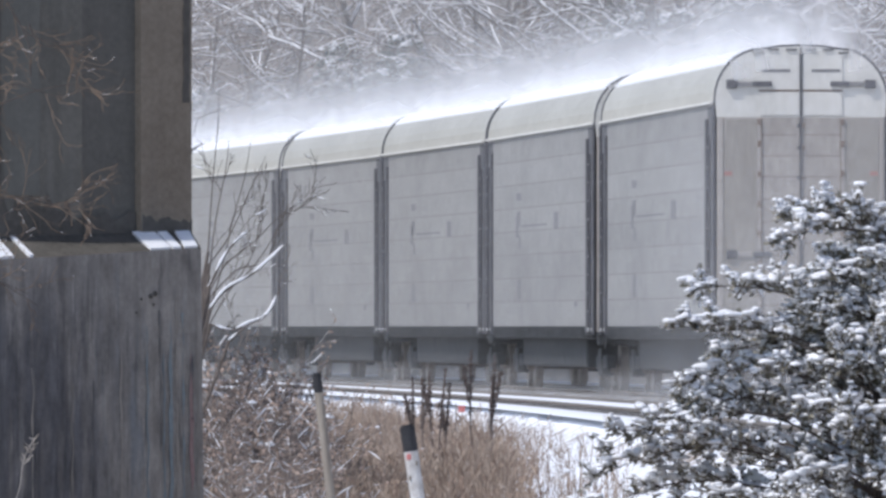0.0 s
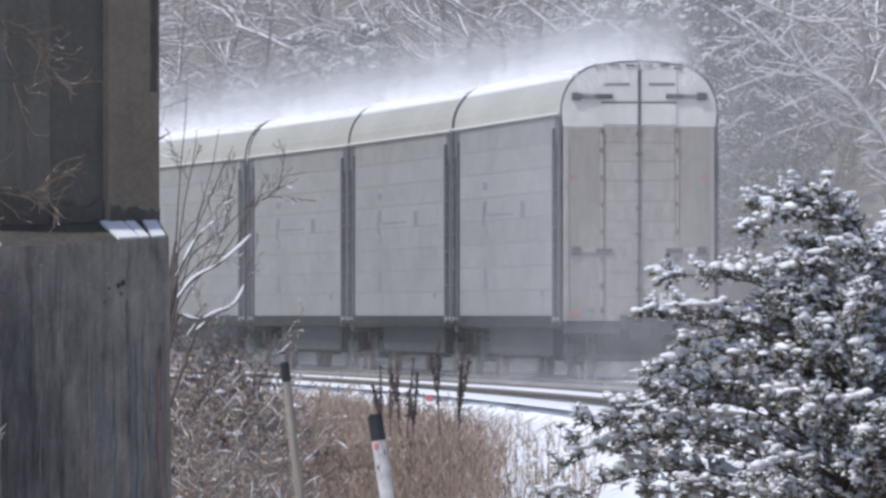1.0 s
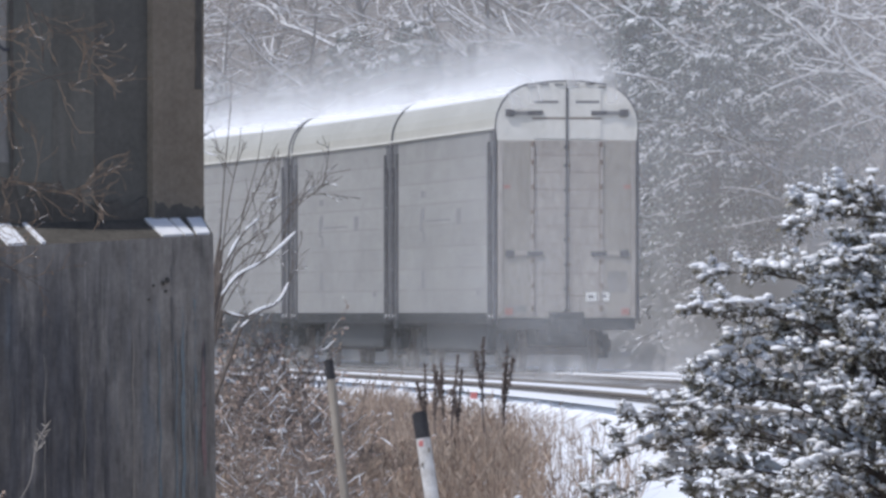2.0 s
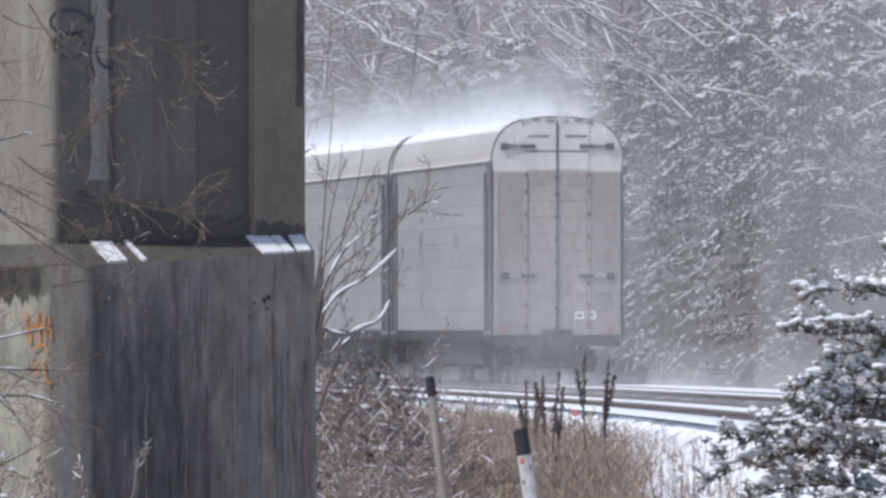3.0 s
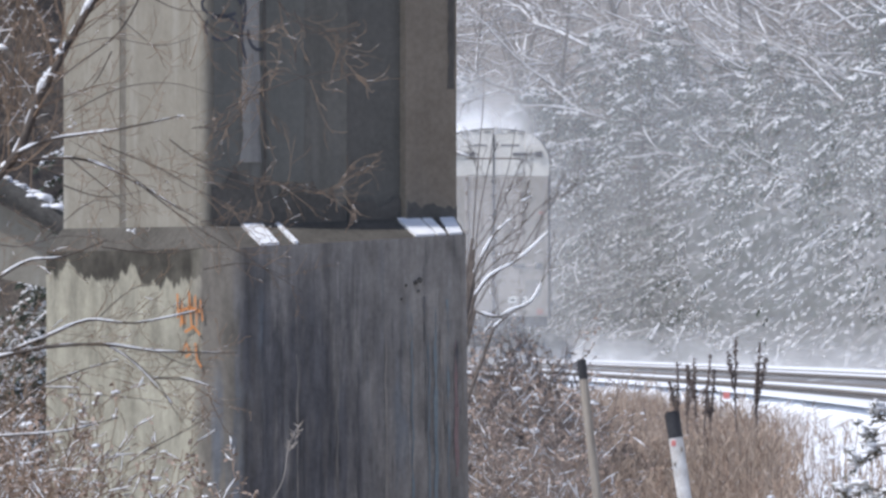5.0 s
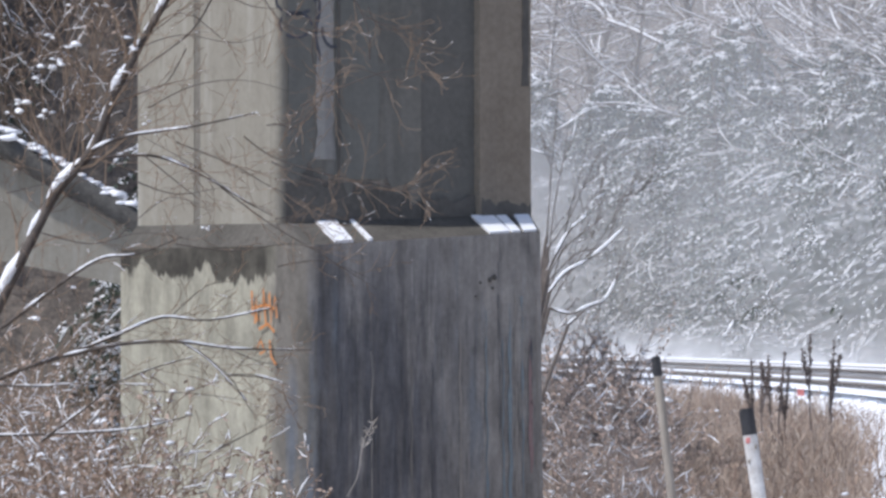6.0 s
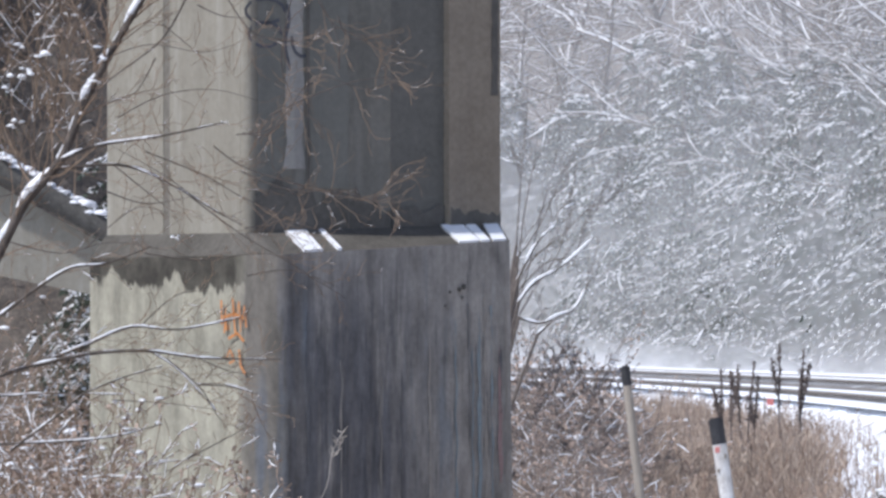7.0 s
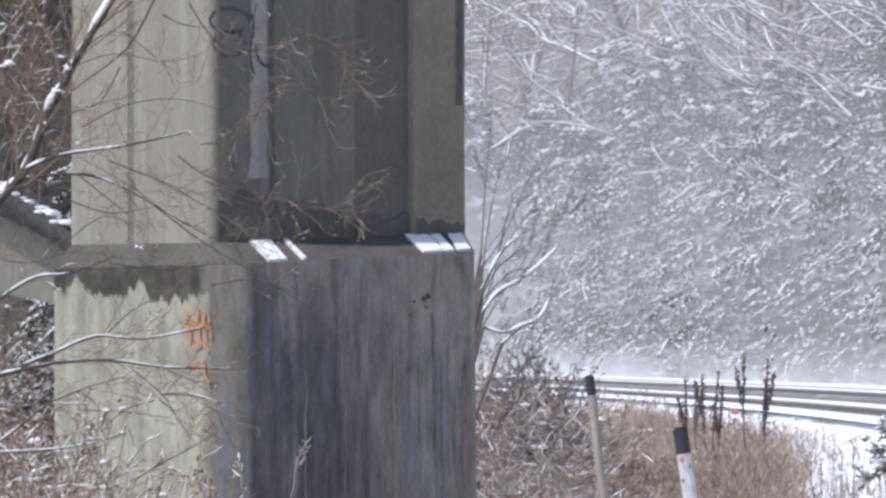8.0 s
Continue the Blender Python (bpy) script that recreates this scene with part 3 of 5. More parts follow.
# One concrete in two tones: PALE paints the sunlit side, GREY the shaded.
PALE = streaked("pale_sunlit_concrete", (0.228, 0.212, 0.176), (0.302, 0.285, 0.242), (((0.20, 0.185, 0.155), 0.4, 3.5, 0.48, 0.66), ((0.40, 0.39, 0.35), 0.5, 6.0, 0.52, 0.7)))
GREY = streaked("grey_shaded_concrete", (0.178, 0.175, 0.155), (0.258, 0.249, 0.22), (((0.12, 0.118, 0.105), 0.6, 2.6, 0.5, 0.62), ((0.30, 0.30, 0.285), 0.35, 4.0, 0.54, 0.68)), 0.05, island=True)
GREY_DARK = streaked("darker_grey_concrete", (0.13, 0.129, 0.117), (0.195, 0.19, 0.172), (((0.095, 0.094, 0.085), 0.6, 2.6, 0.5, 0.62),), 0.05)
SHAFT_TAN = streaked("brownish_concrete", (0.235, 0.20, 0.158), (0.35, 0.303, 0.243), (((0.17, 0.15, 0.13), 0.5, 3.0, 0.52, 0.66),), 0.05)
JOINT = streaked("dark_joint_concrete", (0.125, 0.115, 0.098), (0.20, 0.188, 0.165), (((0.25, 0.235, 0.21), 0.5, 9.0, 0.5, 0.66),), 0.08)
SHOULDER = paint("dull_shoulder_concrete", (0.055, 0.050, 0.042), (0.13, 0.12, 0.105), 3.0, 0.9)
GRIME = paint("damp_grime", (0.05, 0.048, 0.045), (0.13, 0.125, 0.115), 5.0, 0.9)
ORANGE = paint("orange_spray_paint", (0.46, 0.17, 0.05), (0.60, 0.26, 0.09), 30.0, 0.7)
BLACKSPRAY = paint("dark_spray_paint", (0.075, 0.08, 0.10), (0.13, 0.14, 0.165), 30.0, 0.7)

PX = Vector((-3.68, 118.6, 0))     # the pier's near corner
LONG = Vector((math.cos(radians(38)), math.sin(radians(38)), 0))
SHORT = Vector((-math.sin(radians(38)), math.cos(radians(38)), 0))


def pier_pt(a, b, z):
    """a along the shaded long face, b along the sunlit short face, from the upper shaft's near corner."""
    return PX + LONG * a + SHORT * b + Vector((0, 0, z))


def prism(bm, ring0, ring1):
    lo = [bm.verts.new(p) for p in ring0]
    hi = [bm.verts.new(p) for p in ring1]
    n = len(lo)
    for i in range(n):
        bm.faces.new((lo[i], lo[(i + 1) % n], hi[(i + 1) % n], hi[i]))
    bm.faces.new(hi)
    bm.faces.new(lo[::-1])
    return bm


def build_pier():
    pier = thing("bridge_pier", "weathered concrete bridge pier with a stepped base", "bridge pier", kind="structure")
    L, S = 2.28, 1.72

    def block(name, a0, a1, b0, b1, z0, z1, mat, label="", grow_by=0.0):
        r0 = [pier_pt(a0 - grow_by, b0 - grow_by, z0), pier_pt(a1 + grow_by, b0 - grow_by, z0), pier_pt(a1 + grow_by, b1 + grow_by, z0), pier_pt(a0 - grow_by, b1 + grow_by, z0)]
        r1 = [pier_pt(a0, b0, z1), pier_pt(a1, b0, z1), pier_pt(a1, b1, z1), pier_pt(a0, b1, z1)]
        return part(name, prism(bmesh.new(), r0, r1), mat, pier, label)

    return pier, block, L, S


pier, block, PL, PS = build_pier()
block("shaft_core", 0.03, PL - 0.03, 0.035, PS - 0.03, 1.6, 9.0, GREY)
# upper shaft: board panels of unequal relief on the long face, toned for its shade, two in the sunlit tone on the short
# one
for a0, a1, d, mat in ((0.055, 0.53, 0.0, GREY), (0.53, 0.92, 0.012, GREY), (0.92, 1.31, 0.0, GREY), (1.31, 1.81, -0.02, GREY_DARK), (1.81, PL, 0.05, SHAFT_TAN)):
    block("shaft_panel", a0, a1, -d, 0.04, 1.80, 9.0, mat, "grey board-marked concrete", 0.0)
part("shaft_corner", rod(bmesh.new(), pier_pt(0.055, 0.055, 1.80), pier_pt(0.055, 0.055, 9.0), 0.068, 28), PALE, pier, "rounded concrete corner")
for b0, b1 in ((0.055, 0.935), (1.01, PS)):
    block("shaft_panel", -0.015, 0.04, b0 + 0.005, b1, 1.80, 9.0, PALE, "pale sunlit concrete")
block("groove", -0.010, 0.04, 0.93, 1.015, 1.80, 9.0, JOINT, "dirty joint between the panels")
# base with its sloping shoulder and a rounded near corner
FA, FB = 0.10, 0.43     # how far the base stands out beyond the short and the long face
RA = PL - 0.20
ARC_STEPS = 9


def base_plan():
    """The base's outline from the far end of the lit face round the near corner; (a, b, shoulder level, shaft point)."""
    pts = [(-FA, PS + 0.10, 1.65, (-0.02, PS, 1.82))]
    for k in range(ARC_STEPS + 1):
        q = math.pi / 2 * k / ARC_STEPS
        pts.append((0.08 - 0.18 * math.cos(q), -0.10 - 0.33 * math.sin(q), 1.668 + 0.007 * k / ARC_STEPS, (-0.02 + 0.05 * k / ARC_STEPS, -0.02, 1.83)))
    pts.append((RA, -FB, 1.775, (PL + 0.01, -0.02, 1.905)))
    pts.append((RA + 0.25, PS, 1.79, (PL + 0.01, PS, 1.905)))
    return pts


PLAN = base_plan()
LONG_A, LONG_B = ARC_STEPS + 1, ARC_STEPS + 2     # ends of the straight long face
r0 = [pier_pt(p[0] + (0.04 if k >= LONG_B else 0), p[1], -1.3) for k, p in enumerate(PLAN)]
r1 = [pier_pt(p[0], p[1], p[2]) for p in PLAN]
r2 = [pier_pt(*p[3]) for p in PLAN]


def band(nt, value, lo, hi):
    """0 to 1 between two values, eased."""
    r = nt.nodes.new("ShaderNodeMapRange")
    r.interpolation_type = "SMOOTHSTEP"
    r.inputs["From Min"].default_value, r.inputs["From Max"].default_value = lo, hi
    nt.links.new(value, r.inputs["Value"])
    return r.outputs[0]


def plus(nt, a, b, k):
    m = nt.nodes.new("ShaderNodeMath")
    m.operation = "MULTIPLY_ADD"
    nt.links.new(b, m.inputs[0])
    m.inputs[1].default_value = k
    nt.links.new(a, m.inputs[2])
    return m.outputs[0]


def times(nt, *masks):
    out = masks[0]
    for m in masks[1:]:
        out = blend(nt, 1.0, out, m if not isinstance(m, (int, float)) else grey(m), "MULTIPLY")
    return out


def base_skin(nt, bsdf):
    """Concrete by the way round the base: cream on the lit face, darkened in colour where the corner turns from the
    sun, then old slate and blue paint washed down over buff.
    """
    uv = coords(nt, (1, 1, 1), "UV")
    sep = nt.nodes.new("ShaderNodeSeparateXYZ")
    nt.links.new(uv, sep.inputs[0])
    u, z = sep.outputs["X"], sep.outputs["Y"]
    wide = fuzz(nt, coords(nt, (2.9, 0.55, 1), "UV"), 1.0, 5, 0.6)
    mid = fuzz(nt, coords(nt, (9.0, 0.8, 1), "UV"), 1.0, 5, 0.62)
    fine = fuzz(nt, coords(nt, (30.0, 1.6, 1), "UV"), 1.0, 4, 0.6)
    patch = fuzz(nt, coords(nt, (2.2, 1.3, 1), "UV"), 1.0, 5, 0.6)
    grain = fuzz(nt, uv, 26.0, 5)
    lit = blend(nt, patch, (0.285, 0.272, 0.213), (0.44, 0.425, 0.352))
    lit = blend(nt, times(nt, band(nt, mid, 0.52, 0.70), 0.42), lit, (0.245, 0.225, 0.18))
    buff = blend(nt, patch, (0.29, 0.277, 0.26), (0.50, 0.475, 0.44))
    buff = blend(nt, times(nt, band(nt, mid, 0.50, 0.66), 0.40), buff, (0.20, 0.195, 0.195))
    # Darker brown-grey paints the shade of the rounded corner into the concrete.
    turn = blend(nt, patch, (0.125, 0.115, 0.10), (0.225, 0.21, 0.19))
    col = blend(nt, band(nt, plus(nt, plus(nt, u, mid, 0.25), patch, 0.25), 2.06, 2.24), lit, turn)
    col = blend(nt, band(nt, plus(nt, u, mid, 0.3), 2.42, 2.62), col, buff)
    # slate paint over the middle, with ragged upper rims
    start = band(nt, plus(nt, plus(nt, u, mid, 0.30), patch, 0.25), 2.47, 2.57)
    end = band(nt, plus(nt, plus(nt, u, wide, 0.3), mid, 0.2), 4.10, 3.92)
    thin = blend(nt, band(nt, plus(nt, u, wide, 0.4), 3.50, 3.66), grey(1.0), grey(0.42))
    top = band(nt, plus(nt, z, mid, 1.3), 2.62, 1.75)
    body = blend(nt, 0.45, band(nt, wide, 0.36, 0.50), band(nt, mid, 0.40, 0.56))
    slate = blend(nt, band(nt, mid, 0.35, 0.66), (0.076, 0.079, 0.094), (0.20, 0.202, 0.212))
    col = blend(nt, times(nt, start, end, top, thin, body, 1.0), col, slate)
    blue = band(nt, fuzz(nt, coords(nt, (5.0, 0.55, 3), "UV"), 1.0, 4, 0.6), 0.54, 0.68)
    col = blend(nt, times(nt, start, top, blue, 0.62), col, (0.23, 0.27, 0.31))
    # a blue-grey wash on the rounded corner, low down
    corner = times(nt, band(nt, mid, 0.40, 0.56), band(nt, plus(nt, u, mid, 0.2), 2.14, 2.22), band(nt, plus(nt, u, mid, 0.2), 2.42, 2.34), band(nt, plus(nt, z, wide, 0.8), 1.35, 0.9))
    col = blend(nt, times(nt, corner, 0.8), col, (0.13, 0.15, 0.185))
    # thin dark runs, most of them towards the far end
    runs = times(nt, band(nt, fine, 0.54, 0.66), band(nt, mid, 0.40, 0.55), band(nt, u, 2.25, 2.6))
    col = blend(nt, times(nt, runs, 0.40), col, (0.075, 0.075, 0.082))
    pale = times(nt, band(nt, fine, 0.46, 0.34), band(nt, wide, 0.56, 0.42), band(nt, u, 2.3, 2.5))
    col = blend(nt, times(nt, pale, 0.45), col, (0.50, 0.48, 0.455))
    # damp grime hanging from the shoulder on the lit side
    drip = times(nt, grime_zone(nt, 2.0, 2.035, 1.1, 0.38, 1.9), band(nt, plus(nt, u, mid, 0.3), 2.2, 1.9), ramp(nt, fuzz(nt, uv, 5.0), (0.35, grey(0.84)), (0.6, grey(1.0))))
    col = blend(nt, drip, col, (0.048, 0.043, 0.035))
    mottle = fuzz(nt, coords(nt, (7.0, 2.6, 5), "UV"), 1.0, 6, 0.68)
    col = blend(nt, 1.0, col, ramp(nt, mottle, (0.34, grey(0.66)), (0.66, grey(1.22))), "MULTIPLY")
    col = blend(nt, 1.0, col, ramp(nt, grain, (0.3, grey(0.84)), (0.7, grey(1.0))), "MULTIPLY")
    nt.links.new(col, bsdf.inputs["Base Color"])
    bsdf.inputs["Roughness"].default_value = 0.88
    relief(nt, bsdf, grain, 0.2)


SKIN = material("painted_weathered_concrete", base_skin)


def build_base():
    """The base's sides, rounded at the near corner, laid out by the way round and the level."""
    verts, faces, uvs, way = [], [], [], 0.0
    levels = 6
    for k, (lo, hi) in enumerate(zip(r0, r1)):
        if k:
            way += math.hypot(r1[k].x - r1[k - 1].x, r1[k].y - r1[k - 1].y)
        for j in range(levels + 1):
            p = lo.lerp(hi, j / levels)
            verts.append(p)
            uvs.append((way, p.z))
    n, w = len(r0), levels + 1
    for k in range(n - 1):
        for j in range(levels):
            faces.append((k * w + j, (k + 1) * w + j, (k + 1) * w + j + 1, k * w + j + 1))
    faces.append((0, levels, (n - 1) * w + levels, (n - 1) * w))
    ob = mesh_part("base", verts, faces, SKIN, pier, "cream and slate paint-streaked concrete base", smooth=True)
    layer = ob.data.uv_layers.new(name="way")
    for loop in ob.data.loops:
        layer.data[loop.index].uv = uvs[loop.vertex_index]
    corner = [LONG_B * w + j for j in range(w)]
    for e in ob.data.edges:
        if e.vertices[0] in corner and e.vertices[1] in corner:
            e.use_edge_sharp = True
    ob.data.polygons[len(faces) - 1].use_smooth = False


build_base()
part("shoulder", prism(bmesh.new(), r1, r2), SHOULDER, pier, "sloping grey concrete shoulder")


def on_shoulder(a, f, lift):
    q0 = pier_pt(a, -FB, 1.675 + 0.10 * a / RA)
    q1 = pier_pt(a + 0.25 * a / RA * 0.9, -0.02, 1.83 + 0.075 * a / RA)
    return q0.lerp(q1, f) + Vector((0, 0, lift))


# Sun patches on the shoulder, laid on as thin plates in the snow white.
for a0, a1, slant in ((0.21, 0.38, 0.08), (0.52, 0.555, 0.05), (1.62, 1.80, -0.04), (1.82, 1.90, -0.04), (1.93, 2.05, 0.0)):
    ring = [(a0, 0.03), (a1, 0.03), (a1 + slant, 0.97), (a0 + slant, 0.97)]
    part("snow_patch", prism(bmesh.new(), [on_shoulder(a, f, -0.01) for a, f in ring], [on_shoulder(a, f, 0.016) for a, f in ring]), SNOW, pier, "thin white plate standing in for a sun patch on the shoulder")


# dark damp foot of the shaft, whitewashed and painted patches on its long face
WET = streaked("damp_concrete", (0.10, 0.095, 0.085), (0.165, 0.157, 0.143), (), 0.1)
WASH = streaked("old_whitewash", (0.33, 0.325, 0.305), (0.44, 0.43, 0.405), (((0.20, 0.20, 0.20), 0.5, 4.0, 0.5, 0.65),), 0.08)
DARKPATCH = streaked("dark_overpaint", (0.172, 0.174, 0.158), (0.228, 0.228, 0.206), (((0.145, 0.148, 0.134), 0.5, 4.0, 0.5, 0.65),), 0.06)


def skin(name, s0, s1, z0, z1, mat, label, seed, rag_low=0.0, rag_high=0.0, off=0.056, lift=0.0):
    """A thin coat on the long face between two plan fractions, with wandering rims."""
    n = max(6, int((s1 - s0) * 90))
    bm = bmesh.new()
    rows = []
    for i in range(n + 1):
        s = s0 + (s1 - s0) * i / n
        w0 = rag_low * (noise.noise(Vector((s * 14, seed, 0))) + 0.6 * noise.noise(Vector((s * 50, seed, 3))))
        w1 = rag_high * (noise.noise(Vector((s * 12, seed, 7))) + 0.6 * noise.noise(Vector((s * 45, seed, 9))))
        rows.append([bm.verts.new(pier_pt(s * PL, -off - lift, z0 + w0)), bm.verts.new(pier_pt(s * PL, -off - lift, max(z1 + w1, z0 + w0 + 0.02)))])
    for a, b in zip(rows, rows[1:]):
        bm.faces.new((a[0], b[0], b[1], a[1]))
    return part(name, bm, mat, pier, label)


skin("damp_patch", 0.03, 0.40, 1.84, 2.14, WET, "dark damp stain at the shaft's foot", 2.0, 0, 0.22, 0.016)
skin("damp_patch", 0.40, 0.57, 1.84, 2.10, WET, "dark damp stain at the shaft's foot", 3.4, 0, 0.20, 0.004)
skin("damp_patch", 0.58, 0.79, 1.86, 2.03, WET, "dark damp stain at the shaft's foot", 5.0, 0, 0.10, 0.004)
skin("damp_patch", 0.80, 1.0, 1.88, 2.00, WET, "dark damp stain at the shaft's foot", 9.0, 0, 0.07)
def upright(name, s0, s1, z0, mat, label, seed, rag, off, flare=0.0):
    """A coat of old paint down the long face whose sides and foot wander."""
    levels = [z0 + 0.035 * j for j in range(45)] + [9.0]
    verts = []
    for j, z in enumerate(levels):
        pinch = 1.0 + flare * max(0.0, 1 - j / 6)
        for sgn, s in ((-1, s0), (1, s1)):
            w = rag * (noise.noise(Vector((seed + sgn, z * 2.3, 0))) + 0.6 * noise.noise(Vector((seed - sgn, z * 9, 4))))
            mid = (s0 + s1) / 2
            verts.append(pier_pt((mid + (s - mid) * pinch + w) * PL, -off, z + (0.05 * noise.noise(Vector((seed, sgn, 1))) if j == 0 else 0)))
    faces = [(2 * j, 2 * j + 1, 2 * j + 3, 2 * j + 2) for j in range(len(levels) - 1)]
    return mesh_part(name, verts, faces, mat, pier, label)


upright("paint_patch", 0.155, 0.222, 2.30, WASH, "old whitewash streak", 4.0, 0.010, 0.0055, 0.45)
upright("paint_patch", 0.040, 0.14, 2.20, DARKPATCH, "dark overpainted patch", 6.0, 0.014, 0.004)
upright("paint_patch", 0.245, 0.40, 2.16, DARKPATCH, "dark overpainted patch", 8.0, 0.016, 0.018)
upright("paint_patch", 0.965, 0.99, 2.85, WET, "dark damp run", 15.0, 0.008, 0.056)
upright("paint_patch", 0.232, 0.243, 2.1, WET, "dark damp run", 17.0, 0.004, 0.020)


def spray(name, strokes, on, r, mat, label):
    """Sprayed lines as thin flat ribbons lying on a face."""
    verts, faces = [], []
    for stroke in strokes:
        n = len(stroke)
        for i, (s, z) in enumerate(stroke):
            a, b = stroke[max(i - 1, 0)], stroke[min(i + 1, n - 1)]
            dx, dz = b[0] - a[0], b[1] - a[1]
            k = r / max(math.hypot(dx, dz), 1e-6)
            o = len(verts)
            verts.extend((on(s - dz * k, z + dx * k), on(s + dz * k, z - dx * k)))
            if i:
                faces.append((o - 2, o - 1, o + 1, o))
    return mesh_part(name, verts, faces, mat, pier, label)


on_long = lambda s, z: pier_pt(s, -0.010, z)
loops = [[(0.16 + 0.15 * math.cos(a) * (1 + 0.2 * k), 3.28 + 0.09 * math.sin(a) + 0.17 * k) for a in [0.5 * i for i in range(12)]] for k in range(2)]
loops += [[(0.50 + 0.10 * math.cos(a), 3.25 + 0.13 * math.sin(a)) for a in [3.0 + 0.5 * i for i in range(9)]], [(0.36 + 0.02 * math.sin(i), 3.5 - 0.06 * i) for i in range(9)]]
spray("graffiti", loops, on_long, 0.012, BLACKSPRAY, "dark sprayed loops")
low, high = r1[0], r1[1]
side = (high - low)
side.z = 0
wide = side.length
on_lit = lambda s, z: Vector((low.x, low.y, 0)) + side * (s / wide) - LONG * 0.022 + Vector((0, 0, z))
zig = [[(-0.04, 1.34), (-0.03, 1.16), (0.0, 1.24), (0.03, 1.12)], [(0.02, 1.22), (0.12, 1.24), (0.24, 1.21)], [(0.0, 1.10), (0.02, 1.30), (0.06, 1.12), (0.10, 1.31), (0.14, 1.08)], [(0.10, 1.36), (0.13, 1.18), (0.18, 1.33), (0.20, 1.10), (0.25, 1.30), (0.27, 1.14)],
       [(0.05, 1.06), (0.16, 1.10), (0.24, 1.04)], [(0.03, 0.92), (0.07, 0.98), (0.12, 0.90), (0.06, 0.88)], [(0.18, 0.98), (0.20, 0.86), (0.26, 0.80)]]
spray("graffiti", [[(wide - 0.21 + s, z) for s, z in run] for run in zig], on_lit, 0.011, ORANGE, "orange sprayed scrawl")


# ---- marker posts ----
WOOD = paint("weathered_post_wood", (0.20, 0.17, 0.14), (0.36, 0.32, 0.27), 6.0, 0.85, stretch=(1, 1, 0.15), bump=0.4)
BLACKTOP = paint("black_paint", (0.015, 0.015, 0.018), (0.045, 0.045, 0.05), 8.0, 0.6)
WHITEPOST = paint("chipped_white_paint", (0.42, 0.39, 0.36), (0.78, 0.77, 0.75), 9.0, 0.7, bump=0.6)
FADED_RED = paint("faded_red", (0.52, 0.14, 0.13), (0.68, 0.26, 0.24), 9.0, 0.6)


def build_post(name, label, base, top, r, cap, body):
    post = thing(name, label, "marker post", Matrix.Translation(base))
    axis = top - base
    k = 1 - cap / axis.length
    part("shaft", rod(bmesh.new(), (0, 0, 0), axis * k, r, 14), body, post)
    bm = rod(bmesh.new(), axis * k, axis, r * 1.04, 14)
    bmesh.ops.bevel(bm, geom=[e for e in bm.edges if all((v.co - axis).length < r * 1.2 for v in e.verts)], offset=r * 0.25, segments=2, affect="EDGES")
    part("cap", bm, BLACKTOP, post, "black-painted top")
    return post


top1, top2 = at(-224, -82, 131), at(-64, -174, 134)
build_post("marker_post", "thin grey wooden post with a black top", Vector((top1.x + 0.20, 131, -0.9)), top1, 0.036, 0.16, WOOD)
p2 = build_post("marker_post", "white-painted post with a black top and red band", Vector((top2.x + 0.19, 134, -0.9)), top2, 0.059, 0.22, WHITEPOST)
post_axis = top2 - Vector((top2.x + 0.19, 134, -0.9))
for share, dx, w, h, mat, label in ((0.795, -0.022, 0.019, 0.024, FADED_RED, "faded red reflector"), (0.755, 0.036, 0.009, 0.020, WOOD, "bare chipped spot"), (0.66, -0.038, 0.010, 0.016, WOOD, "bare chipped spot")):
    c = post_axis * share
    part("patch", boxed(c.x + dx - w, c.x + dx + w, -0.0625, -0.045, c.z - h, c.z + h, 0.006), mat, p2, label)


def base_coat(name, s0, s1, z0, z1, mat, label, seed):
    """A run of old paint down the base's long face."""
    m = 46
    a, b = r0[LONG_A], r0[LONG_B]
    verts = []
    for j in range(m + 1):
        z = z0 + (z1 - z0) * j / m
        mid, half = (s0 + s1) / 2, (s1 - s0) / 2
        w = half * (0.75 + 0.25 * noise.noise(Vector((seed, z * 2.2, 0))) + 0.35 * noise.noise(Vector((seed, z * 11, 5)))) * min(1.0, 0.12 + 3.2 * (1 - j / m), 0.3 + 4 * j / m)
        for sgn in (-1, 1):
            p = a.lerp(b, mid + sgn * max(w, 0.0012) + 0.01 * noise.noise(Vector((seed + sgn, z * 5, 2))))
            top = r1[LONG_A].lerp(r1[LONG_B], mid)
            lean = (z + 1.3) / (top.z + 1.3)
            q = Vector((p.x, p.y, z)) + (Vector((top.x, top.y, 0)) - Vector((a.lerp(b, mid).x, a.lerp(b, mid).y, 0))) * lean
            verts.append(q - SHORT * 0.009)
    faces = [(2 * j, 2 * j + 1, 2 * j + 3, 2 * j + 2) for j in range(m)]
    mesh_part(name, verts, faces, mat, pier, label)


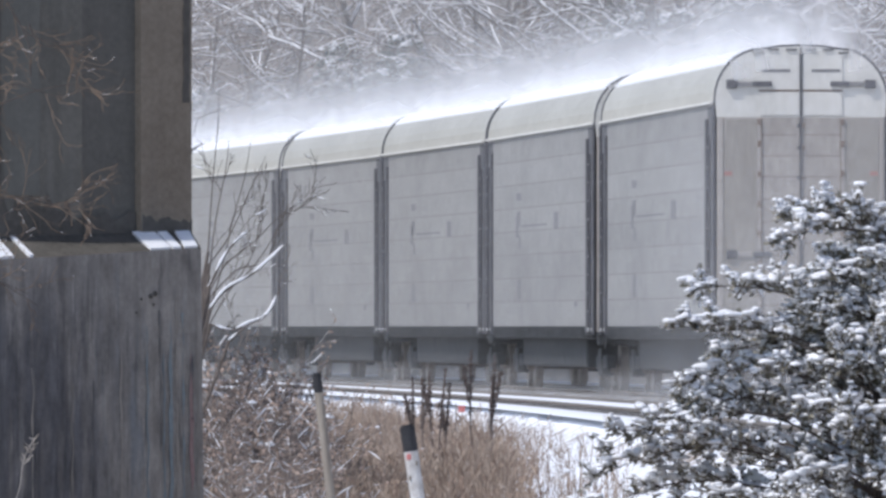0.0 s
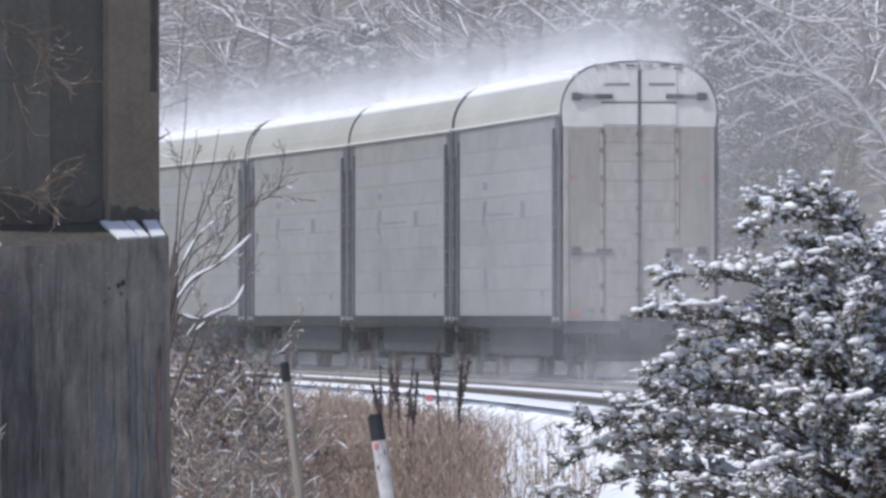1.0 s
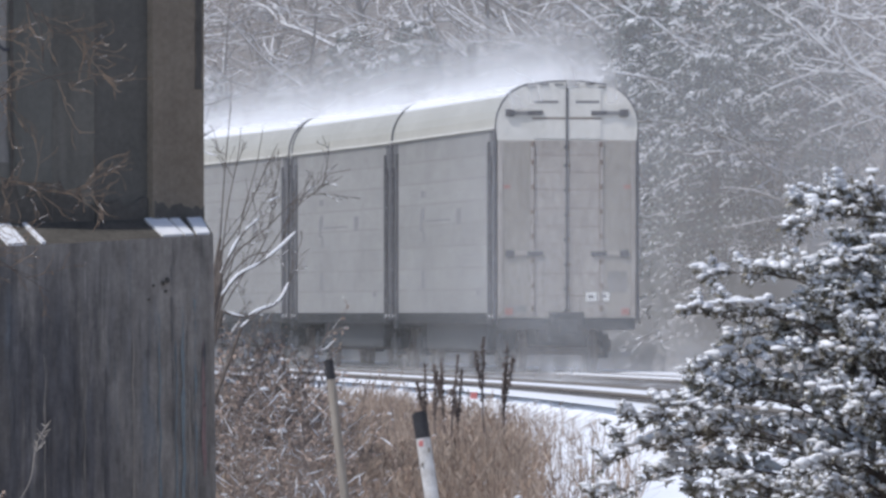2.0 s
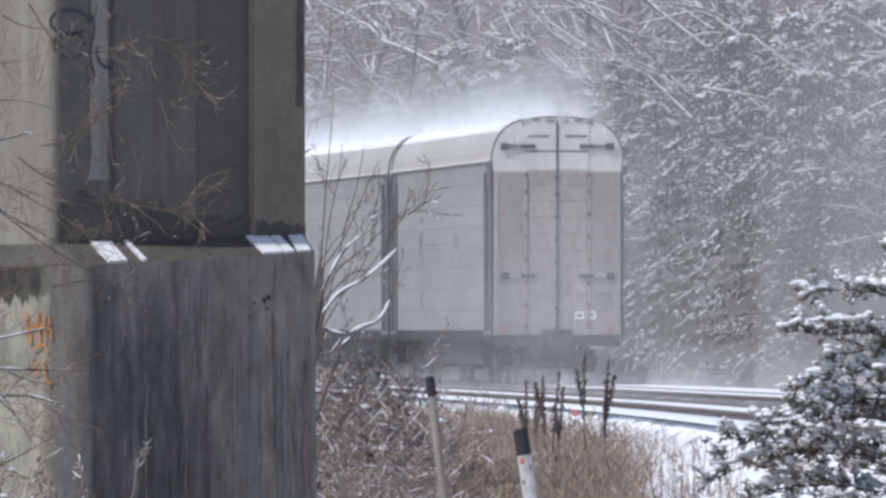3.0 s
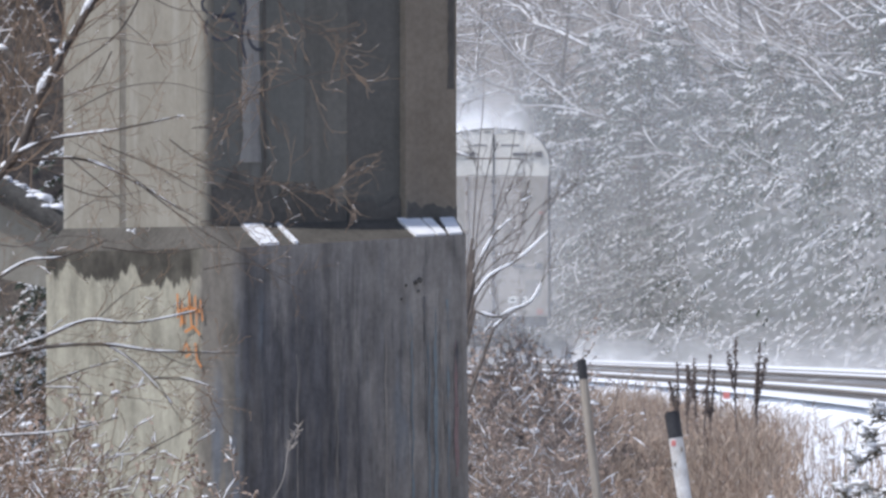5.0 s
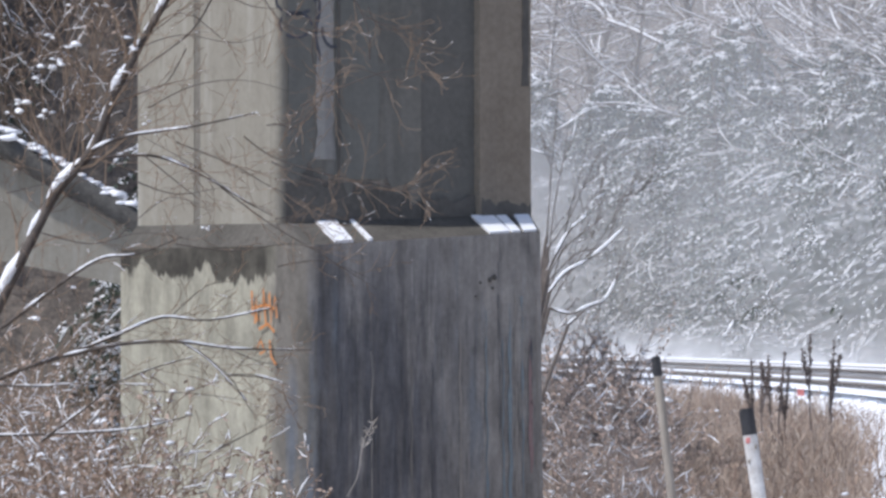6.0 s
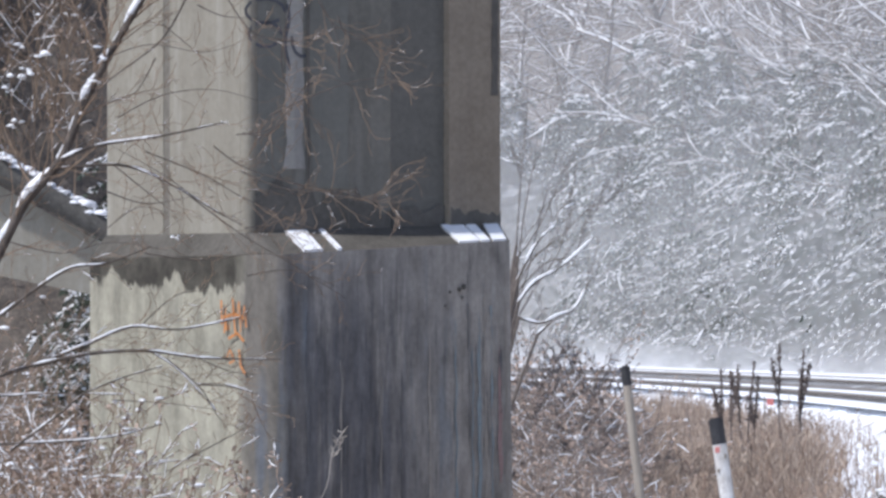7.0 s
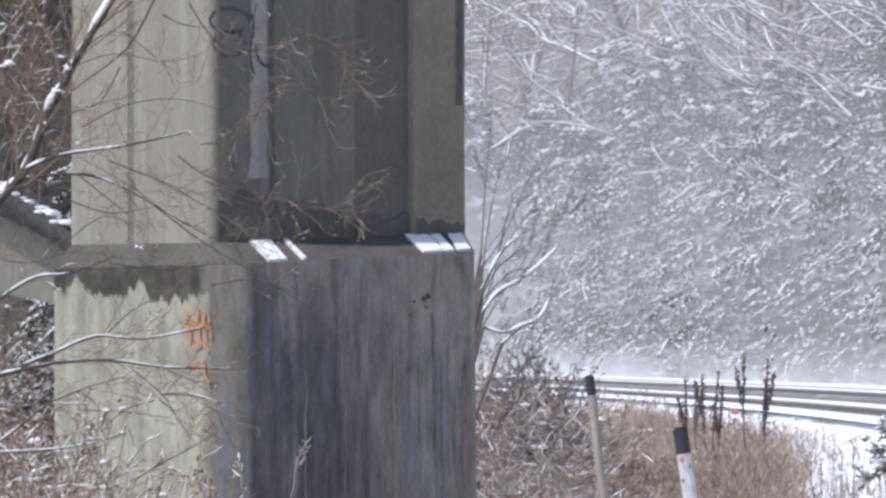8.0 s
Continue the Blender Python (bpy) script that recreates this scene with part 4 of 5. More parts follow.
TEAL = streaked("old_teal_paint", (0.23, 0.29, 0.32), (0.33, 0.385, 0.41), (((0.10, 0.12, 0.14), 0.7, 7.0, 0.5, 0.62),), 0.06)
PINK = streaked("old_pink_paint", (0.34, 0.22, 0.22), (0.46, 0.34, 0.33), (((0.24, 0.22, 0.21), 0.7, 7.0, 0.5, 0.62),), 0.06)
BUFF = streaked("buff_concrete_run", (0.32, 0.30, 0.27), (0.44, 0.41, 0.37), (((0.20, 0.19, 0.18), 0.6, 8.0, 0.5, 0.62),), 0.06)
for s0, s1, z0, z1, mat, label, seed in ((0.842, 0.862, -0.6, 1.25, TEAL, "run of old teal paint", 3.0), (0.815, 0.825, -0.9, 1.05, TEAL, "run of old teal paint", 4.0), (0.935, 0.955, 0.0, 1.0, PINK, "run of old pink paint", 5.0), (0.875, 0.885, -0.8, 1.6, BUFF, "buff run of lime", 7.0), (0.905, 0.912, -0.8, 1.3, TEAL, "run of old teal paint", 17.0), (0.74, 0.75, -0.9, 1.2, TEAL, "run of old teal paint", 19.0),
                                        (0.62, 0.632, -0.6, 1.2, BUFF, "buff run of lime", 9.0), (0.40, 0.408, -0.9, 1.1, BUFF, "buff run of lime", 21.0), (0.22, 0.229, -1.0, 0.9, BUFF, "buff run of lime", 23.0), (0.972, 0.98, -0.8, 1.65, BUFF, "buff run of lime", 13.0)):
    base_coat("paint_run", s0, s1, z0, z1, mat, label, seed)
SOOT = streaked("dark_grime_run", (0.11, 0.113, 0.125), (0.19, 0.195, 0.205), (((0.22, 0.22, 0.215), 0.5, 7.0, 0.52, 0.66),), 0.06)
run_rng = random.Random(64)
for k in range(20):
    s = run_rng.uniform(0.06, 0.985)
    wide = run_rng.uniform(0.002, 0.006)
    low = run_rng.uniform(-1.25, 0.6)
    base_coat("paint_run", s - wide / 2, s + wide / 2, low, min(1.55, low + run_rng.uniform(0.4, 1.4)), SOOT, "dark run of grime", 30.0 + k * 1.7)
for a, z, r in ((0.765, 1.42, 0.017), (0.785, 1.44, 0.021), (0.722, 1.40, 0.010), (0.778, 1.36, 0.011), (0.70, 1.30, 0.008)):
    c = r1[LONG_A].lerp(r1[LONG_B], a)
    c = Vector((c.x, c.y, z)) - SHORT * 0.006
    part("rust_spot", rod(bmesh.new(), c, c - SHORT * 0.006, r, 9), GRIME, pier, "small dark stain")


# ---- woods behind the track ----
NEEDLE = paint("dark_needles", (0.035, 0.05, 0.04), (0.09, 0.11, 0.085), 9.0, 0.85)


def bare_tree(seed, tall):
    """Long arching limbs, each with a comb of side shoots, snow lying along them."""
    rng = random.Random(seed)
    tree = thing("bare_tree", "leafless grey tree with snow along every branch", "tree", group="snowy woods")
    spec = ((9, 0.06, 0.02, 13, 0.62, 0.95), (8, 0.11, -0.035, 8, 0.42, 0.62), (5, 0.16, -0.03, 4, 0.5, 0.6), (2, 0.14, -0.03, 0, 0, 0))
    paths = grow([], Vector((0, 0, -0.3)), Vector((rng.gauss(0, 0.12), rng.gauss(0, 0.12), 1)), tall, 0.13, 0, rng, spec)
    v, f = tubes([p for l, p in paths if l == 0], 8)
    mesh_part("trunk", v, f, BARK, tree, "grey bark trunk")
    v, f = tubes([thick(p, 0.011) for l, p in paths if l > 0], 3)
    tagged(mesh_part("limb_work", v, f, GREY_TWIG, tree), kind="stuff")
    v, f = tubes(snow_on([p for l, p in paths if l in (1, 2)], rng, 0.80, 1.0, 0.021, 0.85) + snow_on([p for l, p in paths if l == 3], rng, 0.38, 0.95, 0.016, 0.8), 3)
    tagged(mesh_part("snow_cover", v, f, SNOW, tree), "fresh snow along the branches", kind="stuff")
    return tree


def blobs(spots, rng, verts, faces, squash=0.55):
    """Small uneven snow pads or tufts: five-sided bipyramids, jittered."""
    for p, s in spots:
        b = len(verts)
        turn = rng.uniform(0, 1)
        for k in range(5):
            a = turn + k * math.pi * 0.4
            r = s * rng.uniform(0.7, 1.25)
            verts.append(p + Vector((r * math.cos(a), r * math.sin(a), rng.uniform(-0.2, 0.1) * s)))
        verts.append(p + Vector((rng.uniform(-0.3, 0.3) * s, rng.uniform(-0.3, 0.3) * s, s * squash)))
        verts.append(p + Vector((0, 0, -s * squash * 0.5)))
        for k in range(5):
            k2 = (k + 1) % 5
            faces.append((b + k, b + k2, b + 5))
            faces.append((b + k2, b + k, b + 6))


def blades(spots, rng, verts, faces, wide=0.22):
    """Needle sprays: slim two-faced leaves along a direction."""
    for p, d, l in spots:
        b = len(verts)
        s = d.cross(Vector((rng.gauss(0, 1), rng.gauss(0, 1), rng.gauss(0, 1)))).normalized() * (l * wide)
        m = p + d * (l * 0.45)
        verts.extend((p, m + s, p + d * l, m - s))
        faces.append((b, b + 1, b + 2, b + 3))


def conifer(seed, tall, spread):
    """Tiers of drooping boughs; each is a flat feather of side sprays, most of them loaded with snow."""
    rng = random.Random(seed)
    tree = thing("conifer", "evergreen tree with boughs bowed under snow", "tree", group="snowy evergreens")
    trunk = grow([], Vector((0, 0, -0.3)), Vector((0, 0, 1)), tall, 0.16, 0, rng, ((8, 0.02, 0.0, 0, 0, 0),))
    v, f = tubes([p for l, p in trunk], 8)
    mesh_part("trunk", v, f, BARK, tree)
    limbs, needles, laden, clumps, dusted = [], [], [], [], []
    z = 0.5
    while z < tall - 0.15:
        turn = rng.uniform(0, 6.3)
        for k in range(6):
            a = turn + k * math.pi / 3 + rng.uniform(-0.35, 0.35)
            reach = spread * (1 - (z / tall) ** 1.4) * rng.uniform(0.6, 1.2) + 0.3
            d = Vector((math.cos(a), math.sin(a), 0.30))
            bough = grow([], Vector((0, 0, z + rng.uniform(-0.1, 0.1))), d, reach, 0.03, 0, rng, ((6, 0.07, -0.15, 0, 0, 0),))[0][1]
            limbs.append(bough)
            heavy = noise.noise(Vector((math.cos(a) * 1.3 + seed, math.sin(a) * 1.3, z * 0.9))) + rng.gauss(0, 0.08) > -0.06
            for i in range(1, len(bough)):
                q = bough[i][0]
                along = (bough[i][0] - bough[i - 1][0]).normalized()
                flat = Vector((-along.y, along.x, 0)).normalized()
                for sgn in (-1, 1):
                    size = reach * rng.uniform(0.16, 0.30) * (1.15 - 0.5 * i / 6) + 0.10
                    e = (along * 0.75 + flat * sgn * 0.8 + Vector((0, 0, rng.gauss(-0.12, 0.16)))).normalized()
                    tip = q + e * size + Vector((0, 0, -0.22 * size))
                    for m in range(5):
                        r = q.lerp(tip, rng.random())
                        h = (e + Vector((rng.gauss(0, 0.5), rng.gauss(0, 0.5), rng.gauss(-0.7, 0.4)))).normalized()
                        needles.append((r, h, rng.uniform(0.13, 0.26)))
                    if heavy and rng.random() < 0.90:
                        w = rng.uniform(0.040, 0.088)
                        for m in range(rng.choice((1, 2, 2, 3))):
                            r = q.lerp(tip, rng.uniform(0.1, 1.0))
                            clumps.append((r + Vector((rng.gauss(0, 0.03), rng.gauss(0, 0.03), 0.03)), w * rng.uniform(0.5, 1.25)))
                        if rng.random() < 0.3:
                            laden.append([(q, w * 0.3), (q.lerp(tip, 0.6), w * 0.42), (tip, w * 0.12)])
                    for m in range(1):
                        r = q.lerp(tip, rng.random())
                        h = (e + Vector((rng.gauss(0, 0.7), rng.gauss(0, 0.7), rng.gauss(-0.4, 0.5)))).normalized()
                        dusted.append((r + Vector((0, 0, 0.02)), h, rng.uniform(0.07, 0.16)))
        z += rng.uniform(0.36, 0.50)
    v, f = tubes([thick(p, 0.010) for p in limbs], 3)
    tagged(mesh_part("bough_work", v, f, BARK, tree), kind="stuff")
    v, f = [], []
    blades(needles, rng, v, f, 0.17)
    tagged(mesh_part("foliage", v, f, NEEDLE, tree), "dark green foliage", kind="stuff")
    v, f = tubes(laden, 3)
    blobs(clumps, rng, v, f, 0.6)
    blades(dusted, rng, v, f, 0.2)
    tagged(mesh_part("snow_cover", v, f, SNOW, tree, smooth=True), "fresh snow on the boughs", kind="stuff")
    return tree


def bank_height(x, y):
    """The embankment behind the wing wall."""
    return -1.0 + 9.5 * min(1, max(0, (-2.6 - x) / 3.0)) * min(1, max(0, (y - 137.8) / 5.83)) + 0.6 * noise.noise(Vector((x, y, 2)))


def plant_woods():
    rng = random.Random(21)
    kinds = [bare_tree(100 + k, 9 + 1.2 * k) for k in range(4)]
    used = set()
    y = 318.0
    while y < 560:
        for row in range(3):
            off = (11.5 if rng.random() < 0.75 or row else 9.8) + row * 4.5 + rng.uniform(-1.5, 1.5)
            yy = y + rng.uniform(-4, 4)
            k = rng.randrange(4)
            m = pose(track_x(yy) + off, yy, height(off, yy), 0, 0, rng.uniform(0, 360)) @ Matrix.Scale(rng.uniform(0.8, 1.25), 4)
            if k in used:
                t = copy_thing(kinds[k], m)
                t.scale = m.to_scale()
            else:
                kinds[k].matrix_basis = m
                used.add(k)
        y += 9.5
    evergreens = [conifer(200 + k, 6.2 + 1.2 * k, 2.5 + 0.3 * k) for k in range(3)]
    used = set()
    for n in range(54):
        yy = 379 + n * 2.35 + rng.uniform(-0.8, 0.8)
        off = (7.5, 10.6, 8.4)[n % 3] + rng.uniform(-0.6, 0.8)
        k = rng.randrange(3)
        m = pose(track_x(yy) + off, yy, height(off, yy), 0, 0, rng.uniform(0, 360))
        if k in used:
            copy_thing(evergreens[k], m)
        else:
            evergreens[k].matrix_basis = m
            used.add(k)
    # evergreens on the bank beyond the pier
    for n in range(6):
        x, y = rng.uniform(-8.2, -5.0), 138.3 + 0.9 * n
        z = bank_height(x, y) - 0.1
        young = copy_thing(evergreens[n % 3], pose(x, y, z, 0, 0, 57 * n))
        young.scale = (0.36, 0.36, 0.36)
        tagged(young, "young dark evergreen speckled with snow", group="young evergreens on the bank")


plant_woods()
HAZE_POWDER = powder("drifting_powder", 0.41, (0.05, 0.02, 0.12), ((0.0, grey(1)), (0.3, grey(0.85)), (0.75, grey(0.50)), (1.0, grey(0.34))), 1.0, 0.02, (0.2, 0.8), 0.4)
HANG_POWDER = powder("hanging_powder", 0.31, (0.05, 0.03, 0.25), ((0.0, grey(0.5)), (0.16, grey(0.6)), (0.6, grey(0.5)), (1.0, grey(0))), 1.0, 0.46, (0.2, 0.7))
LOW_POWDER = powder("ground_blizzard", 0.74, (0.1, 0.05, 0.8), ((0.0, grey(1)), (0.35, grey(0.75)), (1.0, grey(0))), 1.0, 0.40, (0.15, 0.6))
drift = thing("drifting_snow", "thin haze of powder snow drifting before the woods", "blowing snow", kind="stuff")
for off, mat, y0, y1, levels in ((4.6, HAZE_POWDER, 255, 567, (-0.8, 6.0, 14.0)), (6.4, HAZE_POWDER, 255, 567, (-0.8, 6.0, 14.0)),
                                 (-1.95, HANG_POWDER, 292, 560, (-0.05, 3.2, 6.8)), (2.1, LOW_POWDER, 280, 560, (-0.1, 0.3, 1.0))):
    n = 41
    ys = [y0 + (y1 - y0) * i / (n - 1) for i in range(n)]
    verts = [(track_x(y) + off, y, z) for y in ys for z in levels]
    faces = [(3 * i + j, 3 * i + 3 + j, 3 * i + 4 + j, 3 * i + 1 + j) for i in range(n - 1) for j in (0, 1)]
    ob = mesh_part("wisp", verts, faces, mat, drift, smooth=True)
    layer = ob.data.uv_layers.new(name="spread")
    for loop in ob.data.loops:
        i = loop.vertex_index
        layer.data[loop.index].uv = (i // 3 / (n - 1), (levels[i % 3] - levels[0]) / (levels[2] - levels[0]))
    ob.visible_shadow = False


# ---- growth near the camera ----
DRY_LEAF = paint("dry_brown_leaf", (0.26, 0.182, 0.145), (0.52, 0.415, 0.345), 14.0, 0.85)
CEDAR_LEAF = paint("winter_cedar_green", (0.16, 0.15, 0.118), (0.33, 0.31, 0.25), 18.0, 0.8)
SEED = paint("dark_seed_head", (0.07, 0.055, 0.052), (0.16, 0.125, 0.11), 25.0, 0.9)


def island_tones(name, *stops):
    def build(nt, bsdf):
        geo = nt.nodes.new("ShaderNodeNewGeometry")
        col = ramp(nt, geo.outputs["Random Per Island"], *stops)
        grain = ramp(nt, fuzz(nt, coords(nt), 9.0), (0.3, grey(0.75)), (0.7, grey(1)))
        clump = ramp(nt, fuzz(nt, coords(nt, (1, 0.3, 1)), 2.2, 3), (0.38, grey(0.55)), (0.62, grey(1)))
        col = blend(nt, 1.0, blend(nt, 1.0, col, grain, "MULTIPLY"), clump, "MULTIPLY")
        nt.links.new(col, bsdf.inputs["Base Color"])
        bsdf.inputs["Roughness"].default_value = 0.85
    return material(name, build)


STRAW = island_tones("straw", (0.0, (0.24, 0.16, 0.12)), (0.5, (0.45, 0.335, 0.255)), (1.0, (0.66, 0.55, 0.45)))

PALE_STRAW = island_tones("pale_straw", (0.0, (0.42, 0.37, 0.32)), (1.0, (0.66, 0.62, 0.58)))


def pads(spots, rng, verts, faces, squash=0.6, sides=8):
    """Rounded lumps of settled snow, uneven and wider than tall."""
    for p, s in spots:
        b = len(verts)
        ax, sq, turn = rng.uniform(0.75, 1.8), squash * rng.uniform(0.55, 1.2), rng.uniform(0, 3)
        verts.append(p + Vector((0, 0, -0.35 * s * sq)))
        for lift, wide in ((-0.15, 0.8), (0.3, 0.95), (0.75, 0.6)):
            for k in range(sides):
                a = 2 * math.pi * k / sides
                r = s * wide * rng.uniform(0.62, 1.32)
                x, y = r * ax * math.cos(a), r / ax * math.sin(a)
                verts.append(p + Vector((x * math.cos(turn) - y * math.sin(turn), x * math.sin(turn) + y * math.cos(turn), s * sq * lift)))
        verts.append(p + Vector((0, 0, s * sq)))
        for k in range(sides):
            k2 = (k + 1) % sides
            faces.append((b, b + 1 + k2, b + 1 + k))
            for q in (0, 1):
                o = b + 1 + q * sides
                faces.append((o + k, o + k2, o + sides + k2, o + sides + k))
            faces.append((b + 1 + 2 * sides + k, b + 1 + 2 * sides + k2, b + 1 + 3 * sides))


def stuff(name, verts, faces, mat, parent, label="", smooth=False):
    return tagged(mesh_part(name, verts, faces, mat, parent, smooth=smooth), label, kind="stuff")


CEDAR_Y = 80.0


def build_cedar():
    """A young cedar leaning over its left shoulder: open sprays with rounded heaps of snow."""
    rng = random.Random(31)
    foot = Vector((2.10, CEDAR_Y, -0.85))
    tree = thing("cedar_tree", "young cedar with dark sprays heaped with snow", "tree", Matrix.Translation(foot))
    local = lambda b, r, back=0.0: at(b, r, CEDAR_Y) + Vector((0, back, 0)) - foot
    stem = [Vector((0, 0, 0)), local(762, -420), local(768, -220), local(782, -60), local(800, 60), local(800, 130), local(785, 165), local(752, 196)]
    trunk = [(p, 0.05 * (1 - i / 7) + 0.005) for i, p in enumerate(stem)]
    v, f = tubes([trunk], 8)
    mesh_part("trunk", v, f, BARK, tree)

    def on_stem(z):
        for p, q in zip(stem, stem[1:]):
            if z <= q.z:
                return p.lerp(q, (z - p.z) / (q.z - p.z))
        return stem[-1]

    # the boughs that stand out against the light: root and tip
    shown = [((770, 205), (600, 196)), ((760, 222), (622, 250)), ((790, 150), (727, 262)), ((775, 190), (762, 232)), ((800, 110), (686, 158)), ((800, 90), (838, 130)),
             ((745, 0), (460, 98)), ((735, 30), (546, 94)), ((690, -50), (424, 12)), ((690, -40), (480, 4)), ((650, -80), (424, -92)), ((690, -40), (494, -38)),
             ((620, -150), (300, -205)), ((640, -130), (384, -152)), ((640, -135), (452, -136)), ((600, -220), (270, -254)), ((600, -280), (256, -318)), ((620, -200), (376, -232)),
             ((810, 0), (880, 48)), ((790, -110), (872, -122)), ((800, -190), (925, -205)), ((790, -60), (850, -30)), ((790, 60), (742, 96)), ((795, 20), (660, 70)), ((790, 60), (846, 82)), ((800, 150), (842, 172)), ((795, 165), (742, 204)), ((805, 120), (752, 152)), ((800, 100), (716, 122)), ((800, 75), (684, 112)), ((800, 40), (852, 96))]
    drop = lambda p: (p[0], p[1] - 12 - 0.16 * max(0, p[1]))     # room for the sprays above each bough
    boughs = [(local(*drop(p), rng.uniform(-0.05, 0.05)), local(*drop(q), rng.uniform(-0.2, 0.2))) for p, q in shown]
    for k in range(88):
        rise = 40 - 440 * ((k + rng.random()) / 88) ** 0.85
        a = rng.uniform(0, 2 * math.pi)
        span = 0.16 + 0.66 * min(1, (40 - rise) / 330)
        root = on_stem(local(760, rise).z - 0.10)
        reach = span * rng.uniform(0.5, 1.05)
        boughs.append((root, root + Vector((math.cos(a) * reach * (1.55 if math.cos(a) < 0 else 0.95) - 0.10 * span, math.sin(a) * reach, rng.uniform(0.04, 0.40)))))
    limbs, leaves, dusted, heaps = [], [], [], []
    up = Vector((0, 0, 1))
    for n, (root, tip) in enumerate(boughs):
        run = tip - root
        size = run.length
        path = [(root + run * g + up * (0.10 * size * math.sin(math.pi * g)) + Vector((rng.gauss(0, 0.006), rng.gauss(0, 0.006), 0)), 0.011 * (1 - 0.8 * g)) for g in [i / 8 for i in range(9)]]
        limbs.append(path)
        for i in range(2, 9):
            q = path[i][0]
            along = (path[i][0] - path[i - 1][0]).normalized()
            for m in range(5 if i < 8 else 6):
                e = (along * 0.9 + Vector((rng.gauss(0, 0.62), rng.gauss(0, 0.62), rng.gauss(0.30, 0.5)))).normalized()
                l = rng.uniform(0.05, 0.15) * (0.75 if i == 8 else 1)
                twig = [(q, 0.003), (q + e * (l * 0.5), 0.0025), (q + e * l + up * (0.1 * l), 0.0015)]
                limbs.append(twig)
                for j in range(15):
                    g = rng.uniform(0.15, 1.0)
                    o = q + e * (l * g)
                    h = (e * 0.9 + Vector((rng.gauss(0, 0.6), rng.gauss(0, 0.6), rng.gauss(0.15, 0.5)))).normalized()
                    (leaves if rng.random() < 0.64 else dusted).append((o, h, rng.uniform(0.016, 0.046)))
                if rng.random() < 0.86:
                    big = rng.uniform(0.013, 0.040)
                    for g in (0.55, 0.8, 1.0)[:rng.randrange(1, 4)]:
                        heaps.append((q + e * (l * g) + Vector((rng.gauss(0, 0.006), 0, 0.012 + 0.5 * big)), big * rng.uniform(0.6, 1.0)))
        # heaps settle on a few stretches of the bough, most of them near its end
        for c in range(rng.choice((1, 1, 2))):
            g = rng.uniform(0.45, 0.98) * 8
            i = min(int(g), 7)
            q = path[i][0].lerp(path[i + 1][0], g - i)
            along = (path[i + 1][0] - path[i][0]).normalized()
            big = rng.uniform(0.022, 0.046)
            for m in range(rng.randrange(4, 10)):
                heaps.append((q + along * rng.gauss(0, 0.055) + Vector((rng.gauss(0, 0.012), rng.gauss(0, 0.03), 0.030 + 0.4 * big)), big * rng.uniform(0.6, 1.1)))
    v, f = tubes([thick(p, 0.0022) for p in limbs], 4)
    stuff("limb_work", v, f, BARK, tree)
    v, f = [], []
    blades(leaves, rng, v, f, 0.24)
    stuff("foliage", v, f, CEDAR_LEAF, tree, "dark winter-green sprays")
    v, f = [], []
    blades(dusted, rng, v, f, 0.3)
    pads(heaps, rng, v, f, 0.66, 6)
    stuff("snow_cover", v, f, SNOW, tree, "fresh snow heaped on the sprays", True)


def build_cedar_brush():
    """Bare dark stems leaning out beyond the cedar."""
    rng = random.Random(57)
    base = Vector((2.55, 84, -0.85))
    runs = (((800, -300), (840, -100), (905, 20), (960, 160)), ((820, -300), (868, -120), (930, 10), (990, 90)), ((840, -320), (900, -150), (955, -40), (1010, 40)), ((780, -200), (826, -20), (872, 90), (900, 130)),
            ((860, -330), (930, -210), (1000, -140), (1060, -120)), ((800, -260), (860, -190), (940, -130), (1020, -60)))
    boughs = [limb_path(r, 84 + 0.2 * k, 0.009, 0.004) for k, r in enumerate(runs)]
    twigs = []
    for b in boughs:
        twigs += shoots(b, rng, 0.8, 0.30, 0.003, TWIGGY, 0.3, 0.2)
    stems = [[(base, 0.014), (b[0][0], 0.010)] for b in boughs]
    build_bough_thing("bare_shrub", "bare dark shrub leaning beside the cedar", "shrub", base, boughs + stems, twigs, BARK, 0.4, 0.007, rng, 0.002, 1.0, len(stems), 0.3)


def limb_path(points, dist, r0, r1, wob=0.0, rng=None):
    """A bough through a few sight-line points, rounded between them."""
    pts = [at(a, b, dist + (rng.uniform(-wob, wob) if rng else 0)) for a, b in points]
    out, n = [], len(pts)
    for i in range(n - 1):
        p0, p1, p2, p3 = pts[max(i - 1, 0)], pts[i], pts[i + 1], pts[min(i + 2, n - 1)]
        for k in range(4):
            t = k / 4
            q = 0.5 * ((2 * p1) + (p2 - p0) * t + (2 * p0 - 5 * p1 + 4 * p2 - p3) * t * t + (3 * p1 - p0 - 3 * p2 + p3) * t ** 3)
            out.append(q)
    out.append(pts[-1])
    m = len(out) - 1
    return [(q, r0 + (r1 - r0) * i / m) for i, q in enumerate(out)]


def shoots(path, rng, every, length, r, spec, up=0.2, right=0.0):
    """Side shoots along a bough."""
    got = []
    for i in range(2, len(path) - 1):
        if rng.random() < every:
            along = (path[i + 1][0] - path[i][0]).normalized()
            d = along * 0.8 + Vector((rng.gauss(right, 0.6), rng.gauss(0, 0.4), rng.gauss(up, 0.6)))
            grow(got, path[i][0], d, length * rng.uniform(0.5, 1.3), r, 0, rng, spec)
    return [p for l, p in got]


